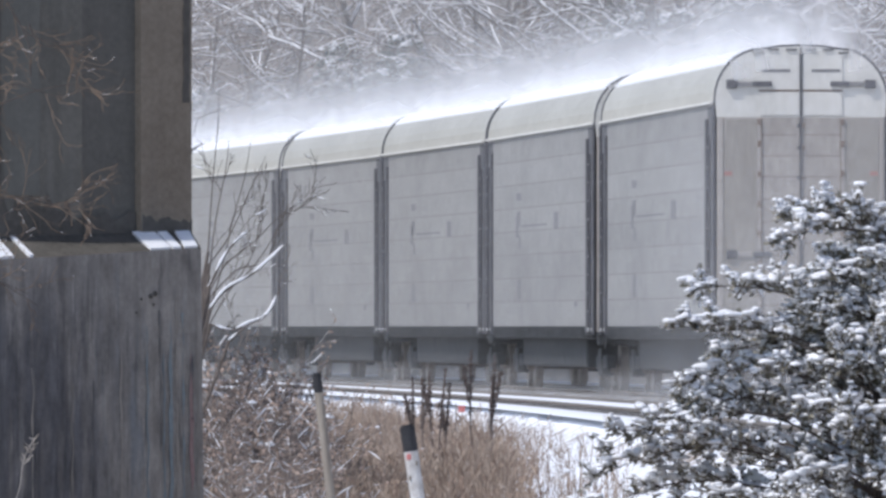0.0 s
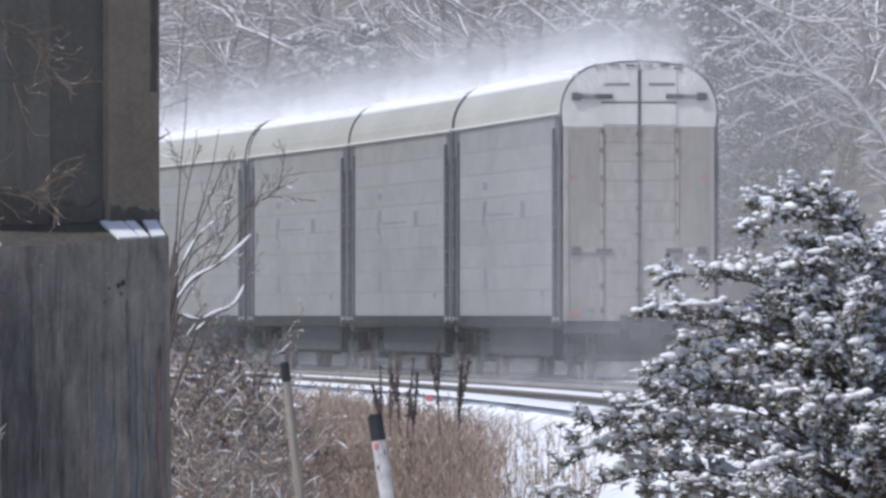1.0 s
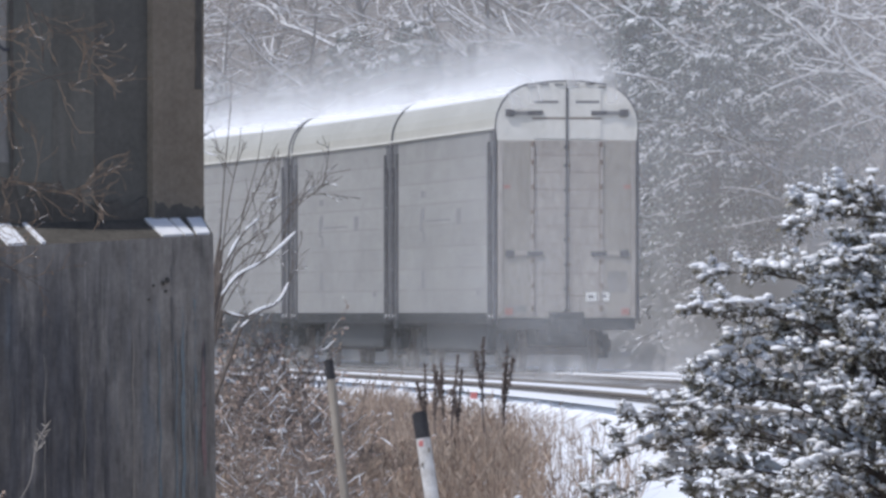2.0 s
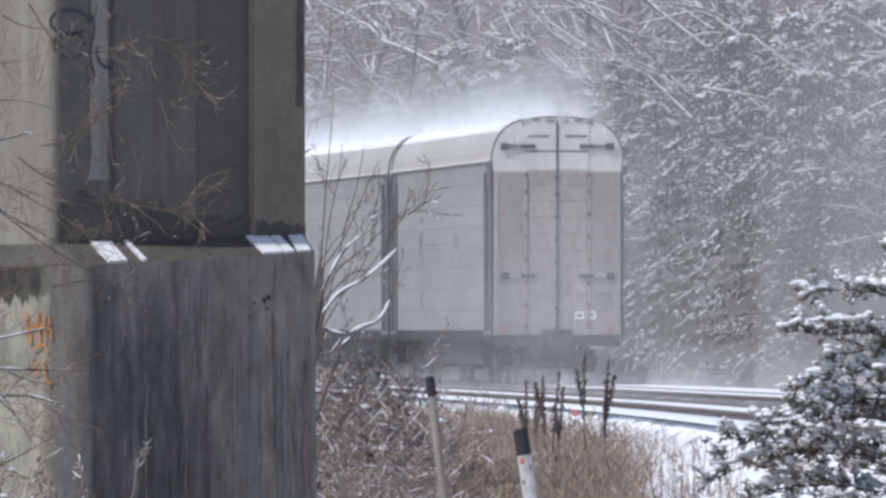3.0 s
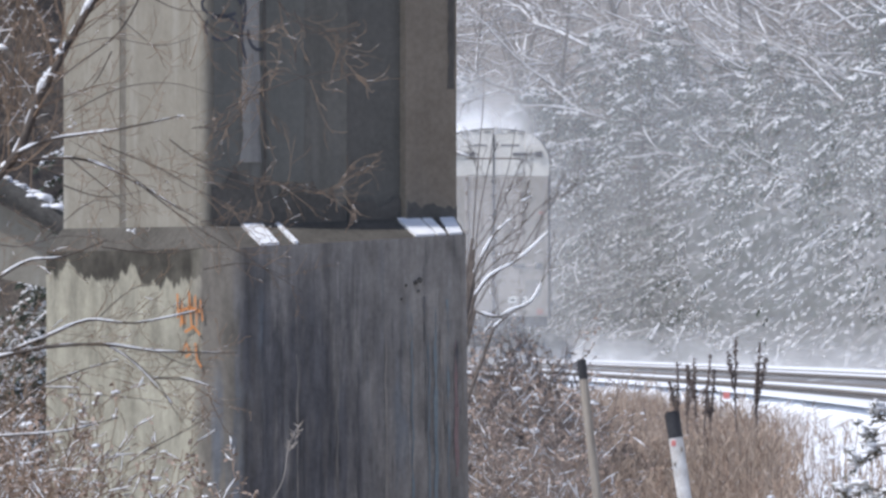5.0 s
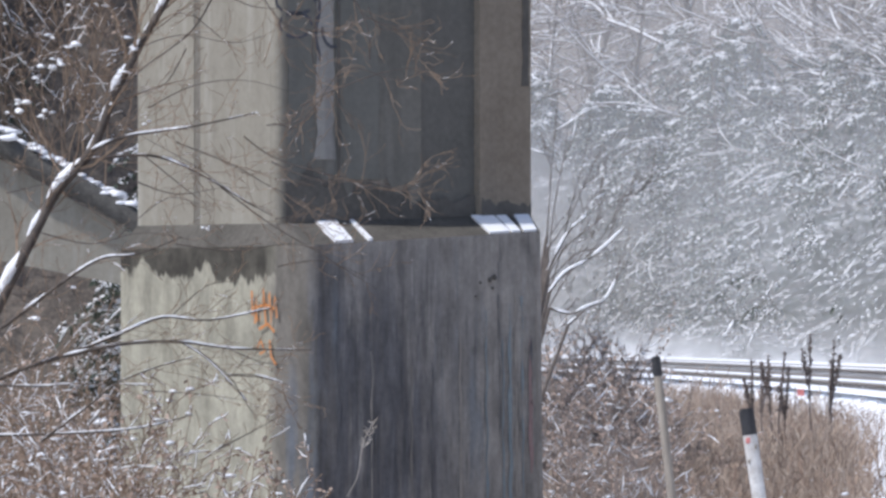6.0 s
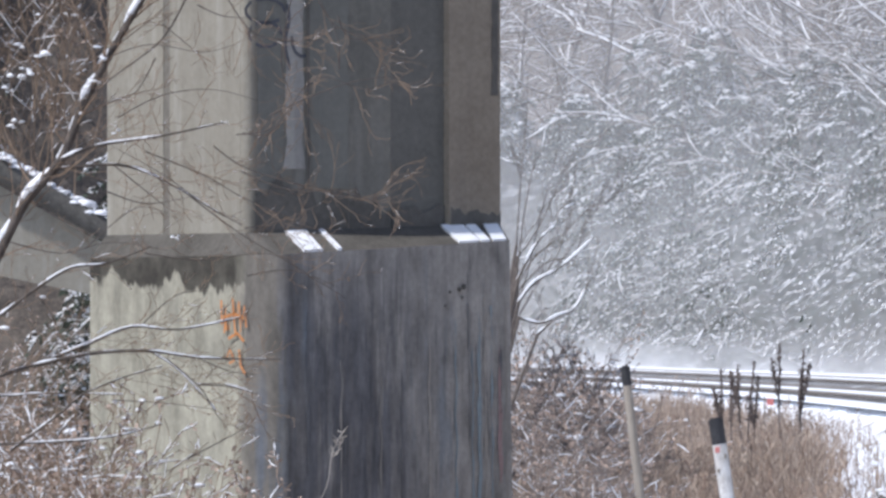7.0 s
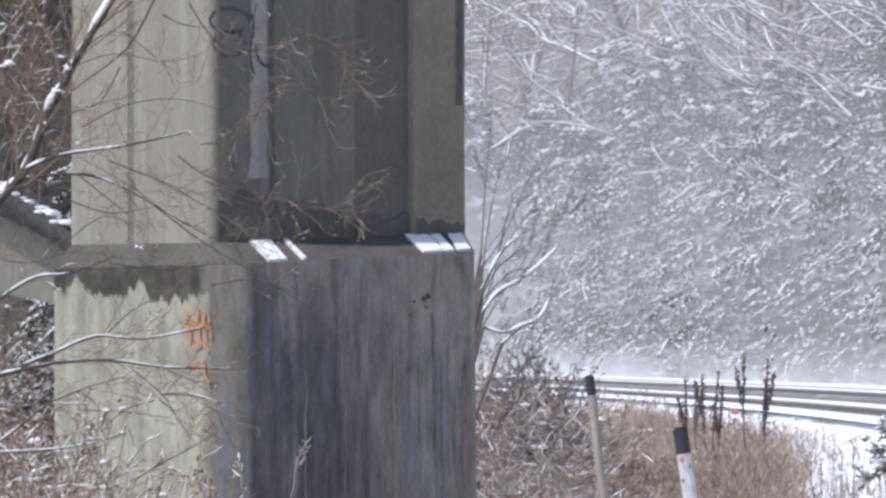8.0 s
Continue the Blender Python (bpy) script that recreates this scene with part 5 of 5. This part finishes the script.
def build_bough_thing(name, label, category, base, boughs, twigs, mat, snow_keep, snow_least, rng, twig_least=0.003, swell=1.0, bald=0, twig_snow=0.16, bough_mat=None):
    ob = thing(name, label, category, Matrix.Translation(base))
    back = [[(p - base, r) for p, r in path] for path in boughs]
    fine = [[(p - base, max(r, twig_least)) for p, r in path] for path in twigs]
    for path in back:
        v, f = tubes([path], 7)
        mesh_part("bough", v, f, bough_mat or mat, ob, smooth=True)
    v, f = tubes(fine, 4)
    stuff("twig_work", v, f, mat, ob)
    v, f = tubes(snow_on(back[:len(back) - bald], rng, snow_keep, swell, snow_least, 0.95) + snow_on(fine, rng, snow_keep * twig_snow, 0.9, snow_least * 0.55, 0.7), 5)
    stuff("snow_cover", v, f, SNOW, ob, "snow lying along the boughs", True)
    return ob


TWIGGY = ((5, 0.14, 0.02, 4, 0.5, 0.7), (4, 0.2, 0.02, 0, 0, 0))


def build_sapling():
    """The bare shrub that leans out from behind the pier."""
    rng = random.Random(8)
    base = Vector((-2.45, 131, -0.85))
    runs = (((-412, 30), (-384, 66), (-344, 88), (-309, 116), (-281, 143)), ((-412, 3), (-374, -7), (-344, 6), (-314, 18), (-294, 53), (-287, 98)),
            ((-379, -27), (-344, 3), (-322, 10)), ((-414, 70), (-384, 128), (-366, 150), (-346, 166)), ((-414, 90), (-402, 190), (-384, 280), (-379, 330)),
            ((-414, 60), (-384, 110), (-334, 150), (-294, 190), (-244, 215), (-226, 236)), ((-414, 110), (-378, 160), (-342, 240), (-314, 300)),
            ((-414, 50), (-364, 100), (-314, 115), (-294, 170), (-262, 205)), ((-416, 20), (-392, 100), (-372, 190), (-352, 260), (-340, 330)),
            ((-416, 0), (-380, 60), (-336, 130), (-322, 210), (-310, 260)), ((-416, 130), (-408, 250), (-398, 360), (-396, 430)), ((-416, 40), (-350, 90), (-300, 160), (-280, 230)))
    boughs = [limb_path(r, 131 + 0.3 * k, 0.011 if k < 4 else 0.0058, 0.0025) for k, r in enumerate(runs)]
    stems = []
    for b in boughs:
        stems.append([(base, 0.02), (base.lerp(b[0][0], 0.55) + Vector((0.05, 0, 0.1)), 0.016), (b[0][0], 0.0135)])
    twigs = []
    for b in boughs:
        twigs += shoots(b, rng, 0.32, 0.34, 0.0038, TWIGGY, 0.4)
    build_bough_thing("bare_shrub", "bare grey shrub with snow along its arching boughs", "shrub", base, boughs + stems, twigs, BARK, 0.9, 0.0135, rng, 0.0024, 1.0, len(stems) + len(boughs) - 4)


def build_near_tree():
    """The leaning sapling and its boughs that reach across the pier."""
    rng = random.Random(12)
    D = 96.0
    base = at(-1500, -330, D)
    s = lambda *pts: tuple((x - 1373, 557 - y) for x, y in pts)
    lean = limb_path(s((-120, 760), (-20, 560), (45, 430), (90, 345), (150, 275), (190, 175), (225, 110), (258, 50), (300, -20), (360, -120)), D, 0.036, 0.018)
    runs = [(s((150, 275), (210, 250), (330, 232), (440, 208)), 0.012), (s((150, 290), (250, 283), (330, 310), (440, 375)), 0.011),
            (s((-60, 700), (20, 665), (110, 635), (200, 600), (275, 570), (360, 575), (470, 553)), 0.014), (s((100, 640), (200, 618), (300, 613), (400, 625), (540, 628)), 0.013),
            (s((-40, 610), (30, 560), (110, 500), (170, 465), (230, 458), (310, 428)), 0.013), (s((-20, 690), (60, 692), (120, 688), (260, 690)), 0.008),
            (s((60, 790), (140, 730), (190, 690), (260, 660), (330, 640)), 0.009), (s((-30, 780), (120, 775), (240, 765), (330, 742)), 0.009),
            (s((300, 610), (350, 640), (400, 690), (425, 720)), 0.006), (s((390, 672), (440, 672), (500, 690)), 0.005),
            (s((420, 250), (480, 290), (600, 325), (700, 345), (748, 310)), 0.006), (s((380, 340), (460, 400), (560, 460), (655, 520)), 0.006),
            (s((440, -20), (480, 40), (520, 60), (600, 70)), 0.006), (s((600, -20), (640, 40), (720, 60)), 0.006), (s((460, 230), (530, 215), (600, 130), (690, 150), (745, 130)), 0.005),
            (s((300, 260), (400, 300), (470, 340), (560, 380)), 0.006), (s((470, 390), (400, 350), (330, 300), (240, 250)), 0.005), (s((-30, 130), (30, 180), (60, 260)), 0.010),
            (s((380, -30), (330, 60), (240, 130), (190, 180)), 0.007), (s((560, -20), (540, 100), (560, 180), (520, 230)), 0.005)]
    # fine dark side boughs that carry no snow
    slim = [s(*q) for q in (((244, 284), (307, 335), (352, 369)), ((193, 432), (244, 386), (290, 358), (341, 369)), ((318, 94), (284, 153), (233, 182)), ((392, 0), (437, 20), (500, 24)),
            ((330, 34), (364, 62), (398, 91)), ((472, 227), (511, 231), (545, 205), (560, 184)), ((520, 196), (596, 161), (677, 134), (757, 127)), ((469, 295), (556, 329), (643, 329), (717, 349), (744, 322)),
            ((475, 396), (529, 386), (589, 362), (616, 349)), ((643, 114), (640, 60), (609, -10)), ((640, 20), (663, 60), (723, 54)), ((338, 627), (396, 677), (425, 724), (446, 752)),
            ((396, 673), (446, 676), (496, 688)), ((389, 623), (446, 648), (496, 655)), ((295, 565), (353, 515), (410, 506)), ((374, 803), (432, 774), (489, 742)), ((240, 700), (330, 705), (420, 716)),
            ((60, 420), (150, 440), (240, 420), (340, 436)), ((230, 330), (300, 352), (380, 340)), ((240, 90), (310, 70), (400, 84), (460, 70)), ((250, 200), (330, 160), (420, 150), (500, 170)), ((120, 140), (60, 230), (20, 320)),
            ((40, 40), (110, 90), (190, 130)), ((10, 60), (70, 130), (120, 230)), ((130, 20), (90, 110), (30, 180)), ((0, 350), (80, 330), (160, 300)), ((480, 480), (560, 470), (640, 500)), ((300, 440), (400, 452), (500, 440), (570, 455)))]
    slim_w = (0.0048, 0.0036, 0.0042)
    boughs = [limb_path(r, D + rng.uniform(-1.5, 1.0), w * (0.7 if w < 0.0065 else 1), w * 0.3) for r, w in runs]
    boughs += [limb_path(r, D + rng.uniform(-1.5, 1.0), slim_w[k % 3], 0.0013) for k, r in enumerate(slim)]
    twigs = []
    for b in boughs[len(runs):]:
        twigs += shoots(b, rng, 0.5, 0.22, 0.0019, ((5, 0.18, 0.02, 3, 0.55, 0.7), (4, 0.22, 0.02, 0, 0, 0)), 0.0)
    for b, (r, w) in zip(boughs, runs):
        twigs += shoots(b, rng, 0.9, 0.34, 0.0024, ((6, 0.2, 0.02, 4, 0.55, 0.7), (5, 0.24, 0.02, 0, 0, 0)), 0.1)
    twigs += shoots(lean, rng, 0.95, 0.7, 0.007, ((6, 0.14, 0.02, 5, 0.55, 0.7), (5, 0.2, 0.02, 2, 0.5, 0.6), (3, 0.2, 0, 0, 0, 0)), 0.2, 0.3)
    tree = build_bough_thing("bare_tree", "leaning bare sapling with snow on its tan boughs", "tree", base, [lean] + boughs, twigs, TWIG, 0.62, 0.0055, rng, 0.0016, 1.15, 10 + len(slim), 0.10, BARK)
    clumps = []
    for x, y, r in ((80, 72, 0.026), (117, 86, 0.036), (70, 132, 0.040), (95, 116, 0.034), (60, 150, 0.024), (228, 102, 0.030), (212, 138, 0.026), (186, 195, 0.022), (246, 222, 0.022), (270, 240, 0.020), (440, 210, 0.016), (352, 412, 0.020), (30, 190, 0.04), (12, 210, 0.036), (65, 215, 0.03)):
        c = at(x - 1373, 557 - y, D)
        for k in range(4):
            clumps.append((c - base + Vector((rng.gauss(0, r * 0.6), rng.gauss(0, r), rng.gauss(0, r * 0.5))), r * rng.uniform(0.4, 0.8)))
    v, f = [], []
    pads(clumps, rng, v, f, 0.8, 7)
    stuff("snow_clumps", v, f, SNOW, tree, "clumps of snow caught in the twigs", True)


def brush(name, label, category, seed, spots, tall, leafy, snowy, mat, stem_r=0.006, group=""):
    """Thickets of dry stems with withered leaves and caught snow, one thing to a clump."""
    rng = random.Random(seed)
    for base in spots:
        ob = thing(name, label, category, Matrix.Translation(base), group=group)
        paths = []
        for k in range(9):
            d = Vector((rng.gauss(0, 0.17), rng.gauss(0, 0.17), 1))
            grow(paths, Vector((rng.gauss(0, 0.1), rng.gauss(0, 0.1), 0)), d, tall * rng.uniform(0.6, 1.1), stem_r, 0, rng,
                 ((6, 0.10, 0.03, 6, 0.42, 0.6), (4, 0.18, 0.02, 3, 0.5, 0.7), (3, 0.2, 0, 0, 0, 0)))
        leaves, heaps = [], []
        for l, p in paths:
            for i in range(1, len(p)):
                q = p[i][0]
                if q.z > tall * 0.25 and rng.random() < leafy:
                    for m in range(2):
                        e = Vector((rng.gauss(0, 1), rng.gauss(0, 1), rng.gauss(-0.4, 0.6))).normalized()
                        leaves.append((q, e, rng.uniform(0.02, 0.056)))
                if rng.random() < snowy * 0.12:
                    heaps.append((q + Vector((0, 0, 0.012)), rng.uniform(0.012, 0.030) * (1.8 if rng.random() < 0.15 else 1)))
        v, f = tubes([thick(p, 0.0028) for l, p in paths], 3)
        stuff("stem_work", v, f, mat, ob)
        v, f = [], []
        blades(leaves, rng, v, f, 0.26)
        stuff("foliage", v, f, DRY_LEAF, ob, "withered brown leaves")
        v, f = tubes(snow_on([p for l, p in paths if l], rng, snowy * 2.2, 1.0, 0.0065, 0.85), 4)
        pads(heaps, rng, v, f, 0.6, 6)
        stuff("snow_cover", v, f, SNOW, ob, "caught snow", True)


def build_brush():
    rng = random.Random(77)
    spots = []
    for k in range(26):
        d = rng.uniform(133, 158)
        b = rng.uniform(-425, -245)
        spots.append(Vector((b * d / ARC, d, -0.85 - 0.25 * rng.random() - 0.5 * max(0, (b + 330) / 100))))
    brush("dry_shrub", "brown withered shrub flecked with snow", "shrub", 41, spots, 1.75, 0.46, 0.11, GREY_TWIG, group="weeds beside the pier")
    spots = []
    for k in range(24):
        d = rng.uniform(93, 112)
        b = rng.uniform(-1420, -850) if k < 17 else rng.uniform(-1420, -1150)
        spots.append(Vector((b * d / ARC, d, -0.95 - 0.25 * rng.random() - 0.45 * max(0, (b + 1150) / 300) + (0.25 if k >= 17 else 0))))
    brush("dry_brush", "tan leafless brush holding snow", "shrub", 43, spots, 1.40, 0.30, 0.18, TWIG, 0.0055, group="brush before the pier")
    spots = [Vector((rng.uniform(-1460, -1180) * 141 / ARC, rng.uniform(139, 144), rng.uniform(0.4, 3.6))) for k in range(24)]
    spots += [Vector((rng.uniform(-1500, -1195) * 131 / ARC, rng.uniform(127, 134), rng.uniform(-1.6, -0.9))) for k in range(9)]
    brush("dry_brush", "tan leafless brush holding snow", "shrub", 44, spots, 2.2, 0.18, 0.15, TWIG, 0.007, group="brush beside the abutment")


def build_grass():
    rng = random.Random(3)
    verts, faces, flecks = [], [], []
    for k in range(62000):
        d = 138 + 140 * rng.random() ** 1.4
        b = rng.uniform(-430, 330)
        x = b * d / ARC
        edge = 120 - 3.8 * max(0, d - 205) + 60 * noise.noise(Vector((d * 0.06, 3.1, 0)))
        if b > edge and rng.random() < (0.74 + 0.22 * min(1.0, (b - edge) / 50) if d < 205 else 0.60 + 0.0006 * (b + 200)):
            continue
        if x > track_x(d) - 6.9:
            continue
        z = height(x - track_x(d), d) + (0.14 if b > edge or d > 205 else 0.0)
        tall = rng.uniform(0.25, 0.72) * (1.15 + 0.5 * noise.noise(Vector((x * 1.2, d * 0.12, 0)))) * (1.0 if d < 205 else 0.85) * (0.65 if b > edge else 1.0)
        lean = Vector((rng.gauss(0, 0.22), rng.gauss(0, 0.22), 1)) * tall
        w = rng.uniform(0.003, 0.007)
        a = rng.uniform(0, math.pi)
        s = Vector((math.cos(a), math.sin(a) * 0.4, 0)) * w
        p = Vector((x, d, z - 0.03))
        m = p + lean * 0.55 + Vector((0, 0, 0.04))
        tip = p + lean + Vector((rng.gauss(0, 0.07), rng.gauss(0, 0.07), -0.05 * rng.random()))
        o = len(verts)
        verts.extend((p - s, p + s, m + s, m - s, tip))
        faces.extend(((o, o + 1, o + 2, o + 3), (o + 3, o + 2, o + 4)))
        if rng.random() < 0.25:
            for j in range(3):
                e = (lean.normalized() + Vector((rng.gauss(0, 0.6), rng.gauss(0, 0.6), 0))).normalized() * rng.uniform(0.04, 0.09)
                o = len(verts)
                verts.extend((tip - e * j, tip + e + s * 1.2, tip + e * 1.2 - s * 1.2))
                faces.append((o, o + 1, o + 2))
        if rng.random() < 0.06 + 0.0007 * max(0, b + 40):
            flecks.append((m, rng.uniform(0.012, 0.035)))
    grass = stuff("dead_grass", verts, faces, STRAW, None, "tall tan dead grass with specks of snow")
    tagged(grass, category="grass")
    v, f = [], []
    pads(flecks, rng, v, f, 0.6, 5)
    fl = stuff("grass_snow", v, f, SNOW, None, "specks of snow caught in dead grass", True)
    tagged(fl, category="snow")


def build_snow_bank():
    verts, faces = [], []
    nx, ny = 44, 106
    for j in range(ny + 1):
        y = 128 + j * 1.9
        for i in range(nx + 1):
            off = -5.85 - 10.9 * (1 - i / nx)
            x = track_x(y) + off
            edge = min(1, i / 5, (nx - i) / 2, j / 3, (ny - j) / 3)
            lump = 0.07 * noise.noise(Vector((x * 1.1, y * 0.25, 4))) + 0.05 * noise.noise(Vector((x * 3.5, y * 0.8, 8)))
            floor = max(height(off, y), -0.13 - max(0, -6.2 - off) * 0.61)
            verts.append((x, y, floor + 0.01 + edge * (0.07 + lump)))
    w = nx + 1
    for j in range(ny):
        for i in range(nx):
            faces.append((j * w + i, j * w + i + 1, (j + 1) * w + i + 1, (j + 1) * w + i))
    tagged(mesh_part("snow_bank", verts, faces, BANK, smooth=True), "lumpy patchy snow over dead grass beside the ballast", "snow", kind="structure")


def build_dock(base, top, rng):
    """A dead stalk with crowded dark seed heads."""
    ob = thing("seed_stalk", "dark dead weed stalk with crowded seed heads", "weed", Matrix.Translation(base), group="dead seed stalks")
    axis = top - base
    stem = [(axis * (i / 8) + Vector((0.012 * math.sin(i), 0, 0)), 0.013 - 0.0008 * i) for i in range(9)]
    paths = [stem]
    for k in range(rng.choice((0, 1, 1))):
        f = rng.uniform(0.55, 0.68)
        p = axis * f
        d = axis.normalized() + Vector((rng.choice((-1, 1)) * rng.uniform(0.12, 0.28), rng.gauss(0, 0.1), 0))
        paths.append([(p + d * (axis.length * 0.3 * i / 5), 0.006) for i in range(6)])
    v, f = tubes(paths, 5)
    mesh_part("stem", v, f, SEED, ob)
    spots = []
    for path in paths:
        n = len(path) - 1
        for k in range(95):
            g = rng.uniform(0.60 if path is stem else 0.25, 1.0) * n
            i = min(int(g), n - 1)
            q = path[i][0].lerp(path[i + 1][0], g - i)
            spots.append((q + Vector((rng.gauss(0, 0.013), rng.gauss(0, 0.013), 0)), rng.uniform(0.008, 0.016) * (1.25 - 0.5 * abs(2 * g / n - 1.45))))
    v, f = [], []
    blobs(spots, rng, v, f, 1.1)
    stuff("seed_head", v, f, SEED, ob, "crowded dark seeds")


def build_small():
    rng = random.Random(19)
    for b, r, lean in ((-56, -87, 0.06), (-38, -92, 0.05), (-27, -80, 0.12), (2, -74, -0.08), (10, -100, -0.05), (47, -42, 0.05), (90, -54, -0.02), (85, -90, 0.03)):
        top = at(b, r, 175)
        build_dock(Vector((top.x + lean, 175 + rng.uniform(-1, 1), -0.85)), top, rng)
    flag = thing("marker_flag", "small red marker flag on a wire stake", "marker", Matrix.Translation(at(33, -146, 196)))
    part("cloth", boxed(-0.042, 0.042, -0.004, 0.004, -0.04, 0.04, 0.003), FADED_RED, flag, "faded red plastic flag")
    part("stake", rod(bmesh.new(), (-0.07, 0, -0.75), (-0.07, 0, 0.07), 0.005, 6), GREY_TWIG, flag)
    # a pale seed plume before the pier's base
    base = at(-770, -330, 100)
    weed = thing("dry_weed", "thin pale weed with a feathery tip", "weed", Matrix.Translation(base))
    tip = at(-722, -196, 100) - base
    paths = [[(tip * (i / 8) + Vector((0.02 * math.sin(i * 0.8), 0, 0)), 0.004) for i in range(9)]]
    for k in range(26):
        p = tip * rng.uniform(0.62, 1.0)
        d = Vector((rng.choice((-1, 1)) * rng.uniform(0.02, 0.07), rng.gauss(0, 0.03), rng.uniform(0.03, 0.09)))
        paths.append([(p, 0.0015), (p + d * 0.35, 0.003), (p + d * 0.6, 0.0015)])
    v, f = tubes(paths, 4)
    stuff("stem_work", v, f, PALE_STRAW, weed)


def build_abutment():
    """The sloping concrete wing wall behind the pier, with a pipe and snow along it."""
    wall = thing("wing_wall", "sloping pale concrete wing wall with snow along its top", "wing wall", kind="structure")
    d = 136.0
    p = lambda x, y, back=0.0: at(x - 1373, 557 - y, d + back)
    front = [p(-260, 150), p(240, 432), p(240, 520), p(-260, 420)]
    backs = [p(-260, 150, 1.2), p(240, 432, 1.2), p(240, 520, 1.2), p(-260, 420, 1.2)]
    part("slab", prism(bmesh.new(), front, backs), PALE, wall)
    a, b = p(-260, 120, -0.1), p(240, 405, -0.1)
    v, f = tubes([[(a.lerp(b, i / 6), 0.09) for i in range(7)]], 10)
    mesh_part("pipe", v, f, GRIME, wall, "dark handrail pipe", smooth=True)
    rng = random.Random(2)
    heaps = [(a.lerp(b, rng.random()) + Vector((0, rng.uniform(-0.1, 0.4), rng.uniform(0.06, 0.13))), rng.uniform(0.03, 0.085)) for k in range(130)]
    v, f = [], []
    pads(heaps, rng, v, f, 0.6)
    stuff("snow_cover", v, f, SNOW, wall, "snow along the wall's top", True)
    # earth bank behind it
    verts, faces = [], []
    n = 24
    for j in range(n + 1):
        for i in range(n + 1):
            x = -16.0 + 13.6 * i / n
            y = 137.8 + 14.0 * j / n
            z = bank_height(x, y)
            verts.append((x, y, z))
    faces = [(j * (n + 1) + i, j * (n + 1) + i + 1, (j + 1) * (n + 1) + i + 1, (j + 1) * (n + 1) + i) for j in range(n) for i in range(n)]
    tagged(mesh_part("embankment", verts, faces, EARTH, smooth=True), "dark brushy earth embankment", "ground", kind="structure")


def build_big_limbs():
    """A leaning tree at the wood's edge with heavy snowy limbs."""
    rng = random.Random(90)
    base = Vector((10.3, 350, 1.0))
    runs = ((((850, 120), (864, 184), (866, 234), (851, 284), (821, 334), (776, 387), (741, 414), (706, 440), (673, 494), (660, 540)), 0.065), (((741, 414), (690, 440), (640, 480), (600, 520)), 0.03), (((283, 549), (363, 499), (433, 464), (520, 440)), 0.03),
            (((341, 524), (416, 468), (501, 438), (600, 380)), 0.03), (((366, 218), (486, 283), (526, 288), (596, 208), (640, 120)), 0.025), (((809, 400), (804, 450), (800, 500), (790, 560)), 0.04),
            (((600, 560), (700, 520), (790, 520), (900, 470)), 0.03), (((250, 430), (400, 400), (520, 330), (600, 260)), 0.025))
    boughs = [limb_path(r, d, w, w * 0.5) for d, (r, w) in zip((350, 349.5, 394, 386, 380, 347, 351, 388), runs)]
    trunk = [(base, 0.10), (base.lerp(boughs[0][0][0], 0.5), 0.085), (boughs[0][0][0], 0.066)]
    twigs = []
    for b in boughs:
        twigs += shoots(b, rng, 0.9, 1.3, 0.007, ((5, 0.12, 0.0, 6, 0.5, 0.7), (4, 0.16, -0.02, 0, 0, 0)), 0.0)
    build_bough_thing("bare_tree", "leaning bare tree with heavy snow-lined limbs", "tree", base, boughs + [trunk], twigs, GREY_TWIG, 0.95, 0.034, rng, 0.005, 1.5, 1, 0.9)


EARTH = snowed("dark_earth", (0.06, 0.052, 0.047), (0.17, 0.145, 0.125), 4.0, 1.6, 1.8, 1.6)
build_abutment()
build_cedar()
build_sapling()
build_cedar_brush()
build_big_limbs()
build_near_tree()
build_brush()
build_snow_bank()
build_grass()
build_small()

motions()
